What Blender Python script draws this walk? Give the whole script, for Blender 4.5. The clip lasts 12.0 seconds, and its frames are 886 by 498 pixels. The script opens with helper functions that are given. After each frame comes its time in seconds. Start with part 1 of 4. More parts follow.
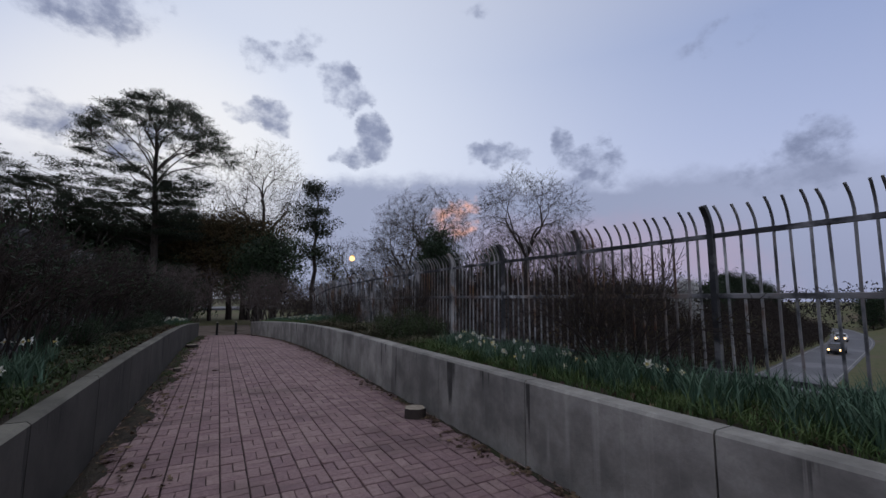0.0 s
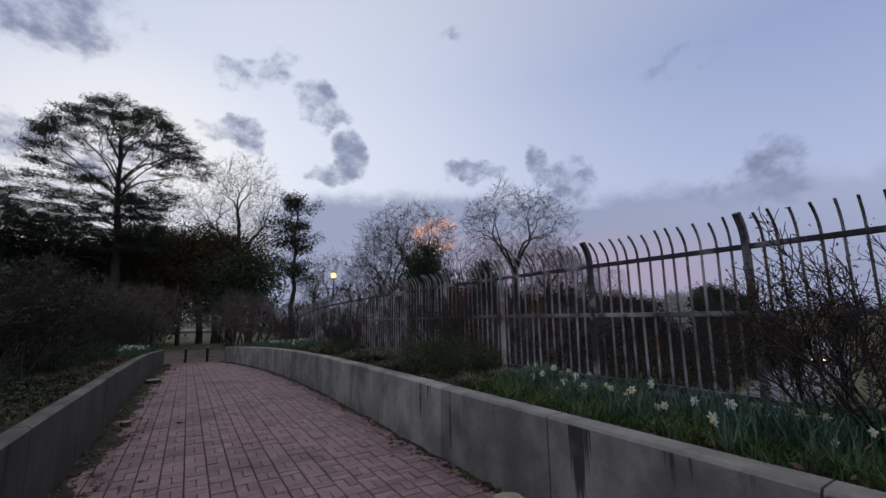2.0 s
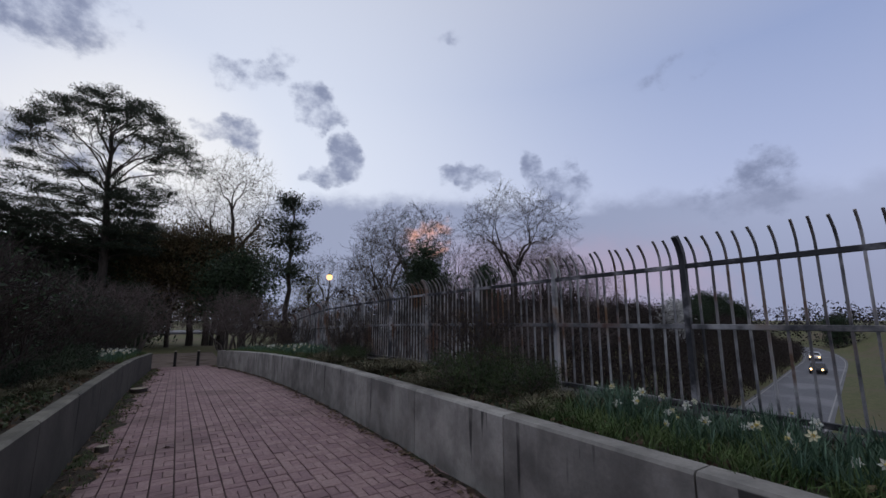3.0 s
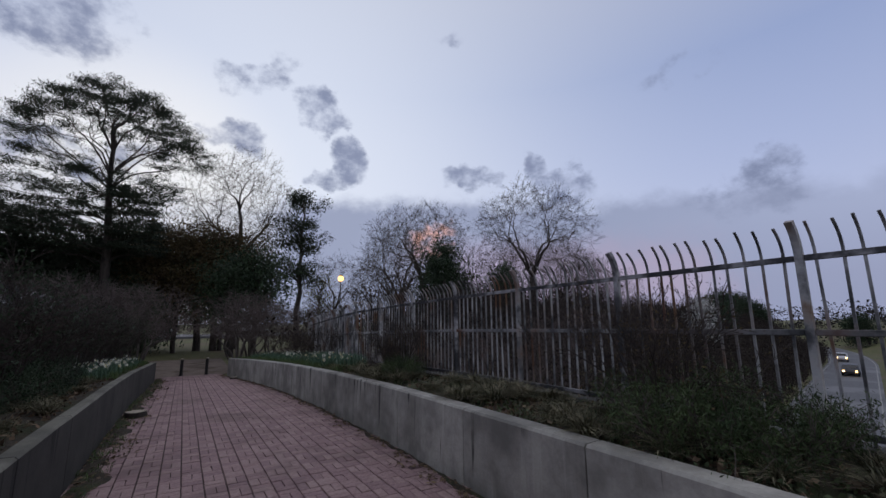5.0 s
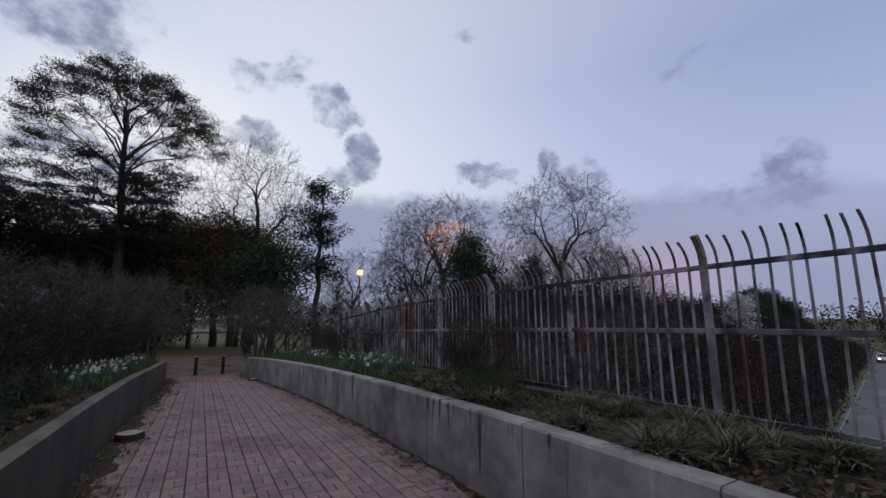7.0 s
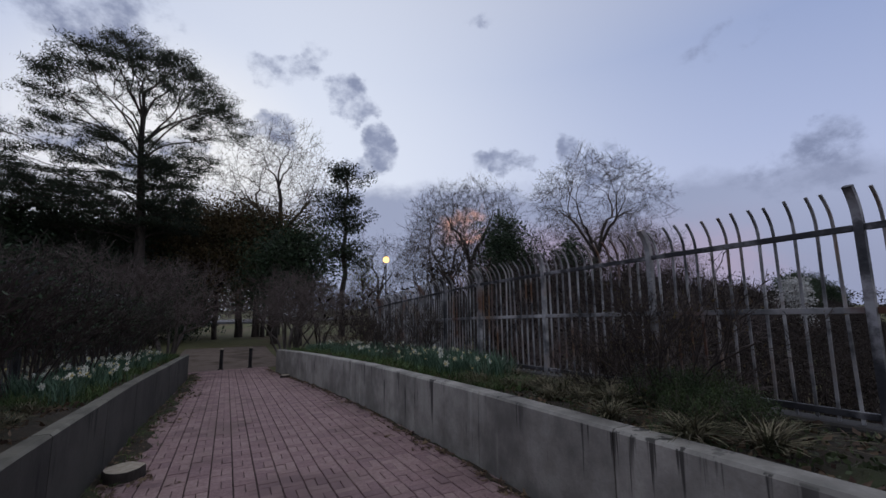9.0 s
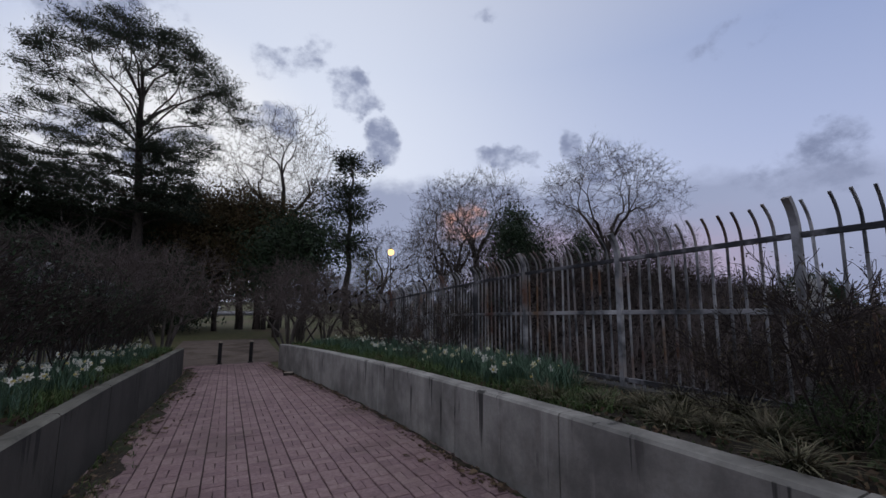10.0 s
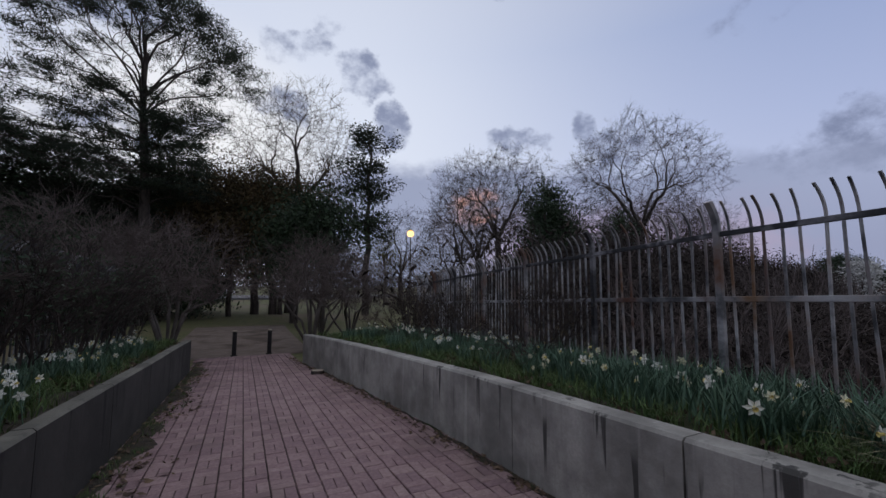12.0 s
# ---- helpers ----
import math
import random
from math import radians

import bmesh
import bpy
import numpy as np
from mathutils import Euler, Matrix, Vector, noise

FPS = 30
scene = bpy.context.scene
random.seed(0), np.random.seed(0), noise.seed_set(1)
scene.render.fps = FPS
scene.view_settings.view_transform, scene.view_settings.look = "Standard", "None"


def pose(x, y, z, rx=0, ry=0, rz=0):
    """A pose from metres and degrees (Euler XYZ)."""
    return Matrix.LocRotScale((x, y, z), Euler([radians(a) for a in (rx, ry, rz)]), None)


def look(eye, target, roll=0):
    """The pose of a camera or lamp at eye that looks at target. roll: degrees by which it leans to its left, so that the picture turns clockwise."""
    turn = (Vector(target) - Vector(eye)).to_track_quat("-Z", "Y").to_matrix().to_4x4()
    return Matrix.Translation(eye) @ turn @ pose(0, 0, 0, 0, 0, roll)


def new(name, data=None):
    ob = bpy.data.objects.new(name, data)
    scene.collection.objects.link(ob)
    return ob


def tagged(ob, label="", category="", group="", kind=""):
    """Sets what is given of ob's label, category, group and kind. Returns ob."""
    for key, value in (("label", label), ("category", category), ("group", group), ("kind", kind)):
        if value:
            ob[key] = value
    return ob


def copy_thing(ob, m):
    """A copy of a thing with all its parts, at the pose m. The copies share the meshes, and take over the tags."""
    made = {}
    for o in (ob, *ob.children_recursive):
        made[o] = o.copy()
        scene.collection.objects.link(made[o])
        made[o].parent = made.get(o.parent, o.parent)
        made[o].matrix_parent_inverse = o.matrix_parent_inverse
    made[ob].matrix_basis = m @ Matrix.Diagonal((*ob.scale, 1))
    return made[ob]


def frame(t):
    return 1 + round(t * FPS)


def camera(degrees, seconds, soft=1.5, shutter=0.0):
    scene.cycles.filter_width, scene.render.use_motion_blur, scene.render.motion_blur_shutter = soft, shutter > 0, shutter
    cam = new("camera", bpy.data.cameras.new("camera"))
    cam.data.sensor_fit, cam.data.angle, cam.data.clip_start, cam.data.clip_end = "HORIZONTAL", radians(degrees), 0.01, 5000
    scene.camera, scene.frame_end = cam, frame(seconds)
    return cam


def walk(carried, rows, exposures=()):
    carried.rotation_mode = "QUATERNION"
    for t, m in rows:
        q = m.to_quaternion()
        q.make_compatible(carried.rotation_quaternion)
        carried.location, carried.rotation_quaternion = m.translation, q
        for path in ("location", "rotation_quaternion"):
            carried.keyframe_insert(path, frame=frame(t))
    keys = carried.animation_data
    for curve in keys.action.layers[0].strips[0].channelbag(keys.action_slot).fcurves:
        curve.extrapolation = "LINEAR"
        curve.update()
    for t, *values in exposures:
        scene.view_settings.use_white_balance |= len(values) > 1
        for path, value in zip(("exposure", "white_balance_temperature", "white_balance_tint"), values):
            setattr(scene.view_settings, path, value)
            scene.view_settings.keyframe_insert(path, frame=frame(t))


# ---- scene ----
cam = camera(93.8, 12.0)
METRES, EYE, TILT, LEAN, TURN = 14.2, 1.42, 0.0, 0.0, -30.0
ROWS = [
    (0.0, 0.0, 0.0, 0.0, -0.04, 6.93, -0.29),
    (0.5, -0.0157, 0.0332, -0.0001, -0.87, 7.07, -0.13),
    (1.0, -0.0333, 0.0663, 0.0017, -1.89, 7.45, 0.08),
    (1.5, -0.0506, 0.1001, 0.0028, -2.51, 8.65, 0.68),
    (2.0, -0.0697, 0.1341, 0.0039, -2.96, 9.22, 0.81),
    (2.5, -0.0891, 0.1677, 0.005, -3.61, 9.52, 0.39),
    (3.0, -0.1092, 0.2026, 0.0071, -3.96, 9.75, 0.05),
    (5.0, -0.189, 0.3514, 0.0097, -3.27, 10.02, 0.44),
    (5.5, -0.2081, 0.3883, 0.0102, -2.98, 10.17, 0.36),
    (6.0, -0.2251, 0.4268, 0.0091, -2.71, 10.07, 0.27),
    (6.5, -0.2418, 0.4646, 0.0091, -2.15, 9.85, 0.16),
    (7.0, -0.2609, 0.5029, 0.0089, -1.55, 9.54, 0.06),
    (9.0, -0.3386, 0.6551, 0.0027, 1.08, 8.09, 0.54),
    (9.5, -0.3557, 0.6943, 0.0009, 1.14, 7.59, 0.08),
    (10.0, -0.3763, 0.7337, 0.0004, 1.15, 7.41, -0.38),
    (10.5, -0.3951, 0.774, -0.0002, 1.39, 7.29, -0.33),
    (11.0, -0.4151, 0.8131, -0.0005, 1.85, 7.15, -0.42),
    (11.5, -0.4368, 0.8504, -0.0009, 2.18, 6.71, -0.24),
    (12.0, -0.4581, 0.8874, -0.0029, 2.68, 5.24, -0.3),
]
walk(cam, [(t, pose(0, 0, EYE, TILT, LEAN, TURN) @ pose(METRES * x, METRES * y, METRES * z, 90 + pitch, roll, yaw)) for t, x, y, z, yaw, pitch, roll in ROWS])
# ---------------- light ----------------
SUNSET = 31.0   # heading of the sunset glow, degrees from +y towards +x


def sky_dir(az, el):
    a, e = radians(az), radians(el)
    return Vector((math.sin(a) * math.cos(e), math.cos(a) * math.cos(e), math.sin(e)))


class Net:
    """Short way to wire shader nodes."""

    def __init__(self, tree):
        self.t = tree
        tree.nodes.clear()

    def n(self, kind, **sets):
        node = self.t.nodes.new(kind)
        for k, v in sets.items():
            setattr(node, k, v)
        return node

    def put(self, sock, v):
        if isinstance(v, bpy.types.NodeSocket):
            self.t.links.new(v, sock)
        elif v is not None:
            sock.default_value = v

    def math(self, op, a, b=None, c=None, clamp=False):
        m = self.n("ShaderNodeMath", operation=op, use_clamp=clamp)
        for s, v in zip(m.inputs, (a, b, c)):
            self.put(s, v)
        return m.outputs[0]

    def dot(self, v, w):
        m = self.n("ShaderNodeVectorMath", operation="DOT_PRODUCT")
        self.put(m.inputs[0], v)
        self.put(m.inputs[1], w)
        return m.outputs["Value"]

    def step(self, v, lo, hi, a=0.0, b=1.0):
        m = self.n("ShaderNodeMapRange", interpolation_type="SMOOTHSTEP")
        for s, x in zip(m.inputs, (v, lo, hi, a, b)):
            self.put(s, x)
        return m.outputs[0]

    def mix(self, f, a, b, blend="MIX"):
        m = self.n("ShaderNodeMix", data_type="RGBA", blend_type=blend)
        self.put(m.inputs[0], f)
        self.put(m.inputs[6], a if not isinstance(a, tuple) else (*a, 1))
        self.put(m.inputs[7], b if not isinstance(b, tuple) else (*b, 1))
        return m.outputs[2]

    def noise(self, v, scale, detail=4.0, rough=0.55, dist=0.0):
        m = self.n("ShaderNodeTexNoise")
        if v is not None:
            self.put(m.inputs["Vector"], v)
        for k, x in (("Scale", scale), ("Detail", detail), ("Roughness", rough), ("Distortion", dist)):
            m.inputs[k].default_value = x
        return m.outputs["Fac"], m.outputs["Color"]

    def ramp(self, f, stops):
        m = self.n("ShaderNodeValToRGB")
        e = m.color_ramp.elements
        while len(e) < len(stops):
            e.new(0.5)
        for el, (p, c) in zip(e, stops):
            el.position, el.color = p, (*c, 1)
        self.put(m.inputs[0], f)
        return m.outputs[0]


# clouds: heading, height (degrees), half width, half height (degrees), density
CLOUDS = [
    (16.0, 26.5, 3.2, 2.4, 0.8), (19.6, 20.5, 2.4, 3.1, 0.85), (17.0, 18.2, 2.6, 1.6, 0.6),
    (5.5, 22.0, 3.0, 1.9, 0.75), (7.2, 29.0, 3.8, 1.7, 0.45), (10.2, 31.8, 2.0, 2.2, 0.36), (36.5, 19.0, 2.8, 1.8, 0.8), (40.5, 18.5, 1.3, 1.1, 0.4),
    (50.5, 17.3, 4.0, 2.4, 0.75), (46.5, 20.0, 1.8, 1.6, 0.6), (48.0, 15.0, 2.6, 1.3, 0.5), (70.5, 13.5, 5.0, 2.6, 0.75),
    (73.0, 16.2, 2.8, 1.9, 0.6), (-16.0, 31.0, 8.0, 5.0, 0.75), (-10.0, 17.0, 9.0, 2.6, 0.6), (36.0, 36.0, 2.2, 1.1, 0.35),
    (66.0, 28.0, 4.0, 1.5, 0.25), (-40.0, 26.0, 10.0, 5.0, 0.6), (110.0, 20.0, 12.0, 4.0, 0.6), (160.0, 30.0, 14.0, 6.0, 0.5),
]


def make_world():
    world = bpy.data.worlds.new("dusk_sky")
    scene.world = world
    world.use_nodes = True
    k = Net(world.node_tree)
    d = k.n("ShaderNodeTexCoord").outputs["Generated"]
    sep = k.n("ShaderNodeSeparateXYZ")
    k.put(sep.inputs[0], d)
    up = sep.outputs[2]
    # pale band low over the sunset, bluer higher up and aside of it
    # unseen sky overhead and behind is raised and greyed to light the ground
    base = k.ramp(k.math("MAXIMUM", up, 0.0), [
        (0.0, (0.30, 0.32, 0.48)), (0.08, (0.34, 0.36, 0.53)), (0.2, (0.46, 0.52, 0.74)), (0.33, (0.385, 0.455, 0.69)),
        (0.5, (0.29, 0.365, 0.60)), (0.75, (0.42, 0.45, 0.57)), (1.0, (0.50, 0.50, 0.56))])
    toward = k.dot(d, tuple(sky_dir(8, 14)))
    glow = k.math("POWER", k.math("MAXIMUM", toward, 0.0), 4.0)
    col = k.mix(k.math("MULTIPLY", glow, 0.9), base, (0.79, 0.84, 0.95))
    away = k.step(toward, 0.45, -0.7)
    col = k.mix(k.math("MULTIPLY", away, 0.6), col, (0.47, 0.47, 0.53))
    shine = k.step(k.dot(d, tuple(sky_dir(-6, 12))), 0.93, 1.0)
    col = k.mix(k.math("MULTIPLY", shine, 0.6), col, (1.0, 0.97, 0.93))
    # broken cloud
    stretch = k.n("ShaderNodeMapping")
    k.put(stretch.inputs[0], d)
    stretch.inputs["Scale"].default_value = (1, 1, 1.3)
    nf, _ = k.noise(stretch.outputs[0], 17.0, 8.0, 0.6)
    _, nc = k.noise(stretch.outputs[0], 7.0, 8.0, 0.6)
    warp = k.n("ShaderNodeVectorMath", operation="MULTIPLY_ADD")
    k.put(warp.inputs[0], nc)
    warp.inputs[1].default_value = (0.13, 0.13, 0.13)
    back = k.n("ShaderNodeVectorMath", operation="SUBTRACT")
    k.put(back.inputs[0], d)
    back.inputs[1].default_value = (0.065, 0.065, 0.065)
    k.put(warp.inputs[2], back.outputs[0])
    wd = warp.outputs[0]
    total = None
    for az, el, w, h, dens in CLOUDS:
        c = sky_dir(az + 0.3, el + 0.6)
        right = Vector((math.cos(radians(az)), -math.sin(radians(az)), 0))
        u = k.dot(wd, tuple(right / math.sin(radians(w))))
        v = k.dot(wd, tuple(right.cross(c) / math.sin(radians(h))))
        r2 = k.math("MULTIPLY_ADD", u, u, k.math("MULTIPLY", v, v))
        m = k.math("MULTIPLY", k.step(r2, 1.9, 0.2), k.step(k.dot(wd, tuple(c)), 0.3, 0.6, 0.0, dens))
        total = m if total is None else k.math("MAXIMUM", total, m)
    puffs = k.step(k.math("MULTIPLY_ADD", k.math("SUBTRACT", nf, 0.5), 2.4, total), 0.12, 1.05, 0.0, 0.9)
    puffs = k.math("MULTIPLY", puffs, k.step(total, 0.0, 0.25))
    col = k.mix(puffs, col, k.mix(k.step(nf, 0.35, 0.7), (0.27, 0.31, 0.455), (0.195, 0.23, 0.36)))
    # grey bank low down, higher away from the glow, with pink light on its under side
    side = k.dot(wd, (math.cos(radians(SUNSET)), -math.sin(radians(SUNSET)), 0))
    wz = k.n("ShaderNodeSeparateXYZ")
    k.put(wz.inputs[0], wd)
    low = k.math("SUBTRACT", wz.outputs[2], k.math("MULTIPLY_ADD", k.math("ABSOLUTE", side), -0.05, 0.285))
    bank = k.step(low, 0.02, -0.03)
    bank = k.math("MULTIPLY", bank, k.step(toward, 0.2, 0.8, 0.5, 0.9))
    bank = k.math("MULTIPLY", bank, k.step(shine, 0.05, 0.7, 1.0, 0.35))
    col = k.mix(bank, col, (0.285, 0.325, 0.475))
    pink = k.math("MULTIPLY", k.step(k.dot(wd, tuple(sky_dir(48, 7))), 0.92, 1.0, 0.0, 0.45), k.step(wz.outputs[2], 0.22, 0.12))
    col = k.mix(pink, col, (0.52, 0.36, 0.48))
    fire = k.step(k.math("MULTIPLY_ADD", nf, 0.011, k.dot(d, tuple(sky_dir(SUNSET + 0.4, 12.0)))), 1.0038, 1.0066)
    col = k.mix(k.math("MULTIPLY", fire, 0.85), col, (0.92, 0.46, 0.32))
    # ground half of the sphere stays dim
    col = k.mix(k.step(up, 0.0, -0.05), col, (0.05, 0.05, 0.06))
    bg = k.n("ShaderNodeBackground")
    k.put(bg.inputs[0], col)
    bg.inputs[1].default_value = SKY
    out = k.n("ShaderNodeOutputWorld")
    k.put(out.inputs[0], bg.outputs[0])


SKY = 1.0
make_world()
sun = new("sun_lamp", bpy.data.lights.new("sun_lamp", "SUN"))
sun.data.energy, sun.data.angle, sun.data.color = 0.12, radians(25), (1.0, 0.78, 0.66)
sun.matrix_world = look(sky_dir(SUNSET, 9) * 50, (0, 0, 0))

# ---------------- materials ----------------


def mat(name, c1, c2, scale=8.0, rough=0.85, bump=0.25, bump_scale=None, c3=None, big=0.9, metal=0.0, vary=0.0, island=False, spec=0.3, stretch=None, trans=0.0):
    """Two-scale noise colour with relief. c3: stains by the larger noise. vary: lightness from piece to piece."""
    m = bpy.data.materials.new(name)
    m.use_nodes = True
    k = Net(m.node_tree)
    pos = k.n("ShaderNodeNewGeometry").outputs["Position"]
    if stretch:
        mp = k.n("ShaderNodeMapping")
        k.put(mp.inputs[0], pos)
        mp.inputs["Scale"].default_value = stretch
        pos = mp.outputs[0]
    f, _ = k.noise(pos, scale, 6.0, 0.6)
    col = k.mix(k.step(f, 0.32, 0.68), c1, c2)
    if c3:
        g, _ = k.noise(pos, big, 5.0, 0.6)
        col = k.mix(k.step(g, 0.48, 0.66), col, c3)
    if vary:
        rnd = k.n("ShaderNodeNewGeometry").outputs["Random Per Island"] if island else k.n("ShaderNodeObjectInfo").outputs["Random"]
        hs = k.n("ShaderNodeHueSaturation")
        k.put(hs.inputs["Value"], k.math("MULTIPLY_ADD", rnd, 2 * vary, 1 - vary))
        k.put(hs.inputs["Hue"], k.math("MULTIPLY_ADD", rnd, 0.03, 0.485))
        k.put(hs.inputs["Color"], col)
        col = hs.outputs[0]
    p = k.n("ShaderNodeBsdfPrincipled")
    k.put(p.inputs["Base Color"], col)
    k.put(p.inputs["Roughness"], k.math("MULTIPLY_ADD", f, 0.25, rough - 0.12))
    p.inputs["Metallic"].default_value = metal
    p.inputs["Specular IOR Level"].default_value = spec
    if bump:
        b = k.n("ShaderNodeBump")
        b.inputs["Strength"].default_value = bump
        b.inputs["Distance"].default_value = 0.02
        h, _ = k.noise(pos, bump_scale or scale * 4, 5.0, 0.65)
        k.put(b.inputs["Height"], h)
        k.put(p.inputs["Normal"], b.outputs[0])
    out = k.n("ShaderNodeOutputMaterial")
    k.put(out.inputs[0], p.outputs[0])
    return m


def glowing(name, colour, strength):
    m = bpy.data.materials.new(name)
    m.use_nodes = True
    k = Net(m.node_tree)
    e = k.n("ShaderNodeEmission")
    e.inputs[0].default_value = (*colour, 1)
    e.inputs[1].default_value = strength
    k.put(k.n("ShaderNodeOutputMaterial").inputs[0], e.outputs[0])
    return m


def concrete_material(name, base, streak_amount):
    """Cast concrete with water streaks running down the face and blotches."""
    m = bpy.data.materials.new(name)
    m.use_nodes = True
    k = Net(m.node_tree)
    pos = k.n("ShaderNodeNewGeometry").outputs["Position"]
    fine, _ = k.noise(pos, 38.0, 6.0, 0.7)
    blot, _ = k.noise(pos, 1.9, 6.0, 0.62)
    mp = k.n("ShaderNodeMapping")
    k.put(mp.inputs[0], pos)
    mp.inputs["Scale"].default_value = (3.2, 3.2, 0.3)
    st, _ = k.noise(mp.outputs[0], 1.0, 5.0, 0.65)
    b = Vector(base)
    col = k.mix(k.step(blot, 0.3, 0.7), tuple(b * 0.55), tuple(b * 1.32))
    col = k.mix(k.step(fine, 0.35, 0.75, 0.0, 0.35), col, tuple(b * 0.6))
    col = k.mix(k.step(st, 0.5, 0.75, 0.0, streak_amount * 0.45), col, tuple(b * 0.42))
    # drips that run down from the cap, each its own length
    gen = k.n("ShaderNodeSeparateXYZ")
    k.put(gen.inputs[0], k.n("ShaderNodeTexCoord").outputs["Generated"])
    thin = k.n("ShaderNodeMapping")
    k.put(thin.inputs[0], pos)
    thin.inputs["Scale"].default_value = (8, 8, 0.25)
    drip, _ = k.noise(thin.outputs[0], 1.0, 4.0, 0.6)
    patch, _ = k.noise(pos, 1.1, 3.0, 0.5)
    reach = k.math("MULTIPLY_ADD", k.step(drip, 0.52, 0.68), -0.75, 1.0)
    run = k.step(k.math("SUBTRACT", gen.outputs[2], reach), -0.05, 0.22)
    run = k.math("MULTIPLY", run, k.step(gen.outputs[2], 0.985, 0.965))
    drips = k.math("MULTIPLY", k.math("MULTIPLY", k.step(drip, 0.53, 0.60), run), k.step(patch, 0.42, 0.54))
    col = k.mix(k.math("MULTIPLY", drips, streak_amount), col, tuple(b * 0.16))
    lime, _ = k.noise(thin.outputs[0], 0.8, 4.0, 0.6)
    runs = k.math("MULTIPLY", k.step(lime, 0.56, 0.66), k.step(patch, 0.52, 0.38))
    col = k.mix(k.math("MULTIPLY", runs, 0.3), col, tuple(b * 1.8))
    rnd = k.n("ShaderNodeObjectInfo").outputs["Random"]
    hs = k.n("ShaderNodeHueSaturation")
    k.put(hs.inputs["Value"], k.math("MULTIPLY_ADD", rnd, 0.36, 0.82))
    k.put(hs.inputs["Color"], col)
    p = k.n("ShaderNodeBsdfPrincipled")
    k.put(p.inputs["Base Color"], hs.outputs[0])
    p.inputs["Roughness"].default_value = 0.88
    bp = k.n("ShaderNodeBump")
    bp.inputs["Strength"].default_value = 0.35
    bp.inputs["Distance"].default_value = 0.01
    k.put(bp.inputs["Height"], k.math("MULTIPLY_ADD", blot, 2.0, fine))
    k.put(p.inputs["Normal"], bp.outputs[0])
    k.put(k.n("ShaderNodeOutputMaterial").inputs[0], p.outputs[0])
    return m


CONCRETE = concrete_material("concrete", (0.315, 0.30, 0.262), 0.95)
# darker base for left wall faces, deck, piers and kerbs; paler one for its cap
CONCRETE_DARK = concrete_material("dark_streaked_concrete", (0.042, 0.039, 0.033), 0.95)
CONCRETE_CAP = concrete_material("pale_concrete_cap", (0.17, 0.163, 0.13), 0.3)
BRICK = mat("brick_paver", (0.262, 0.172, 0.17), (0.355, 0.245, 0.24), 30, 0.8, 0.35, c3=(0.215, 0.147, 0.143), big=0.8, vary=0.16)
BRICK_REST = mat("brick_paver_rest", (0.262, 0.172, 0.17), (0.355, 0.245, 0.24), 30, 0.8, 0.35, c3=(0.215, 0.147, 0.143), big=0.8, vary=0.16, island=True)
JOINT = mat("joint_sand", (0.06, 0.047, 0.044), (0.11, 0.085, 0.077), 40, 0.95, 0.4)
SOIL = mat("garden_soil", (0.032, 0.027, 0.020), (0.068, 0.054, 0.038), 14, 0.95, 0.8, c3=(0.045, 0.054, 0.023), big=1.4)
LAWN = mat("lawn_ground", (0.095, 0.105, 0.04), (0.15, 0.145, 0.068), 2.2, 0.95, 0.6, 30, c3=(0.15, 0.12, 0.075), big=0.12)
DIRT = mat("dirt_path", (0.17, 0.135, 0.11), (0.235, 0.19, 0.155), 3.0, 0.95, 0.6, 25, c3=(0.11, 0.085, 0.065), big=0.8)
ASPHALT = mat("asphalt", (0.12, 0.12, 0.125), (0.18, 0.18, 0.185), 6, 0.75, 0.3, 60, c3=(0.22, 0.22, 0.22), big=0.15)
PAINT_LINE = mat("road_paint", (0.28, 0.28, 0.265), (0.36, 0.35, 0.32), 9, 0.8, 0.1)
IRON = mat("flaked_iron_paint", (0.018, 0.018, 0.02), (0.05, 0.048, 0.05), 9, 0.55, 0.3, c3=(0.30, 0.29, 0.29), big=3.2, metal=0.1, vary=0.35, spec=0.5)
# chalky wear on pickets and posts; on the middle rail its paleness imitates skylight
IRON_PALE = mat("chalky_iron_paint", (0.045, 0.045, 0.046), (0.46, 0.45, 0.44), 3.2, 0.6, 0.3, c3=(0.13, 0.065, 0.035), big=1.6, metal=0.1, vary=0.3, spec=0.4)
BARK = mat("dark_bark", (0.03, 0.025, 0.022), (0.085, 0.07, 0.06), 5, 0.95, 0.8, 14, stretch=(1, 1, 0.3))
BARK_PALE = mat("grey_bark", (0.07, 0.06, 0.052), (0.15, 0.13, 0.115), 5, 0.95, 0.6, 14, stretch=(1, 1, 0.3))
TWIG = mat("twig_bark", (0.08, 0.064, 0.057), (0.15, 0.12, 0.108), 3, 0.95, 0.0)
BRIAR = mat("briar_bark", (0.028, 0.022, 0.019), (0.07, 0.054, 0.046), 6, 0.95, 0.0)
NEEDLE = mat("pine_needles", (0.016, 0.023, 0.014), (0.036, 0.047, 0.027), 1.2, 0.8, 0.0, vary=0.3, island=True)
EVERGREEN = mat("dark_evergreen_leaves", (0.02, 0.034, 0.018), (0.045, 0.07, 0.032), 1.0, 0.7, 0.0, vary=0.3, island=True)
RUSSET = mat("russet_leaves", (0.06, 0.048, 0.022), (0.11, 0.075, 0.035), 0.8, 0.8, 0.0, vary=0.35, island=True)
FAR_WOOD = mat("far_winter_woods", (0.022, 0.02, 0.018), (0.05, 0.043, 0.036), 0.3, 0.9, 0.0, vary=0.3, island=True)
BUD = mat("pale_green_buds", (0.10, 0.105, 0.03), (0.17, 0.16, 0.055), 2, 0.8, 0.0, vary=0.3, island=True)
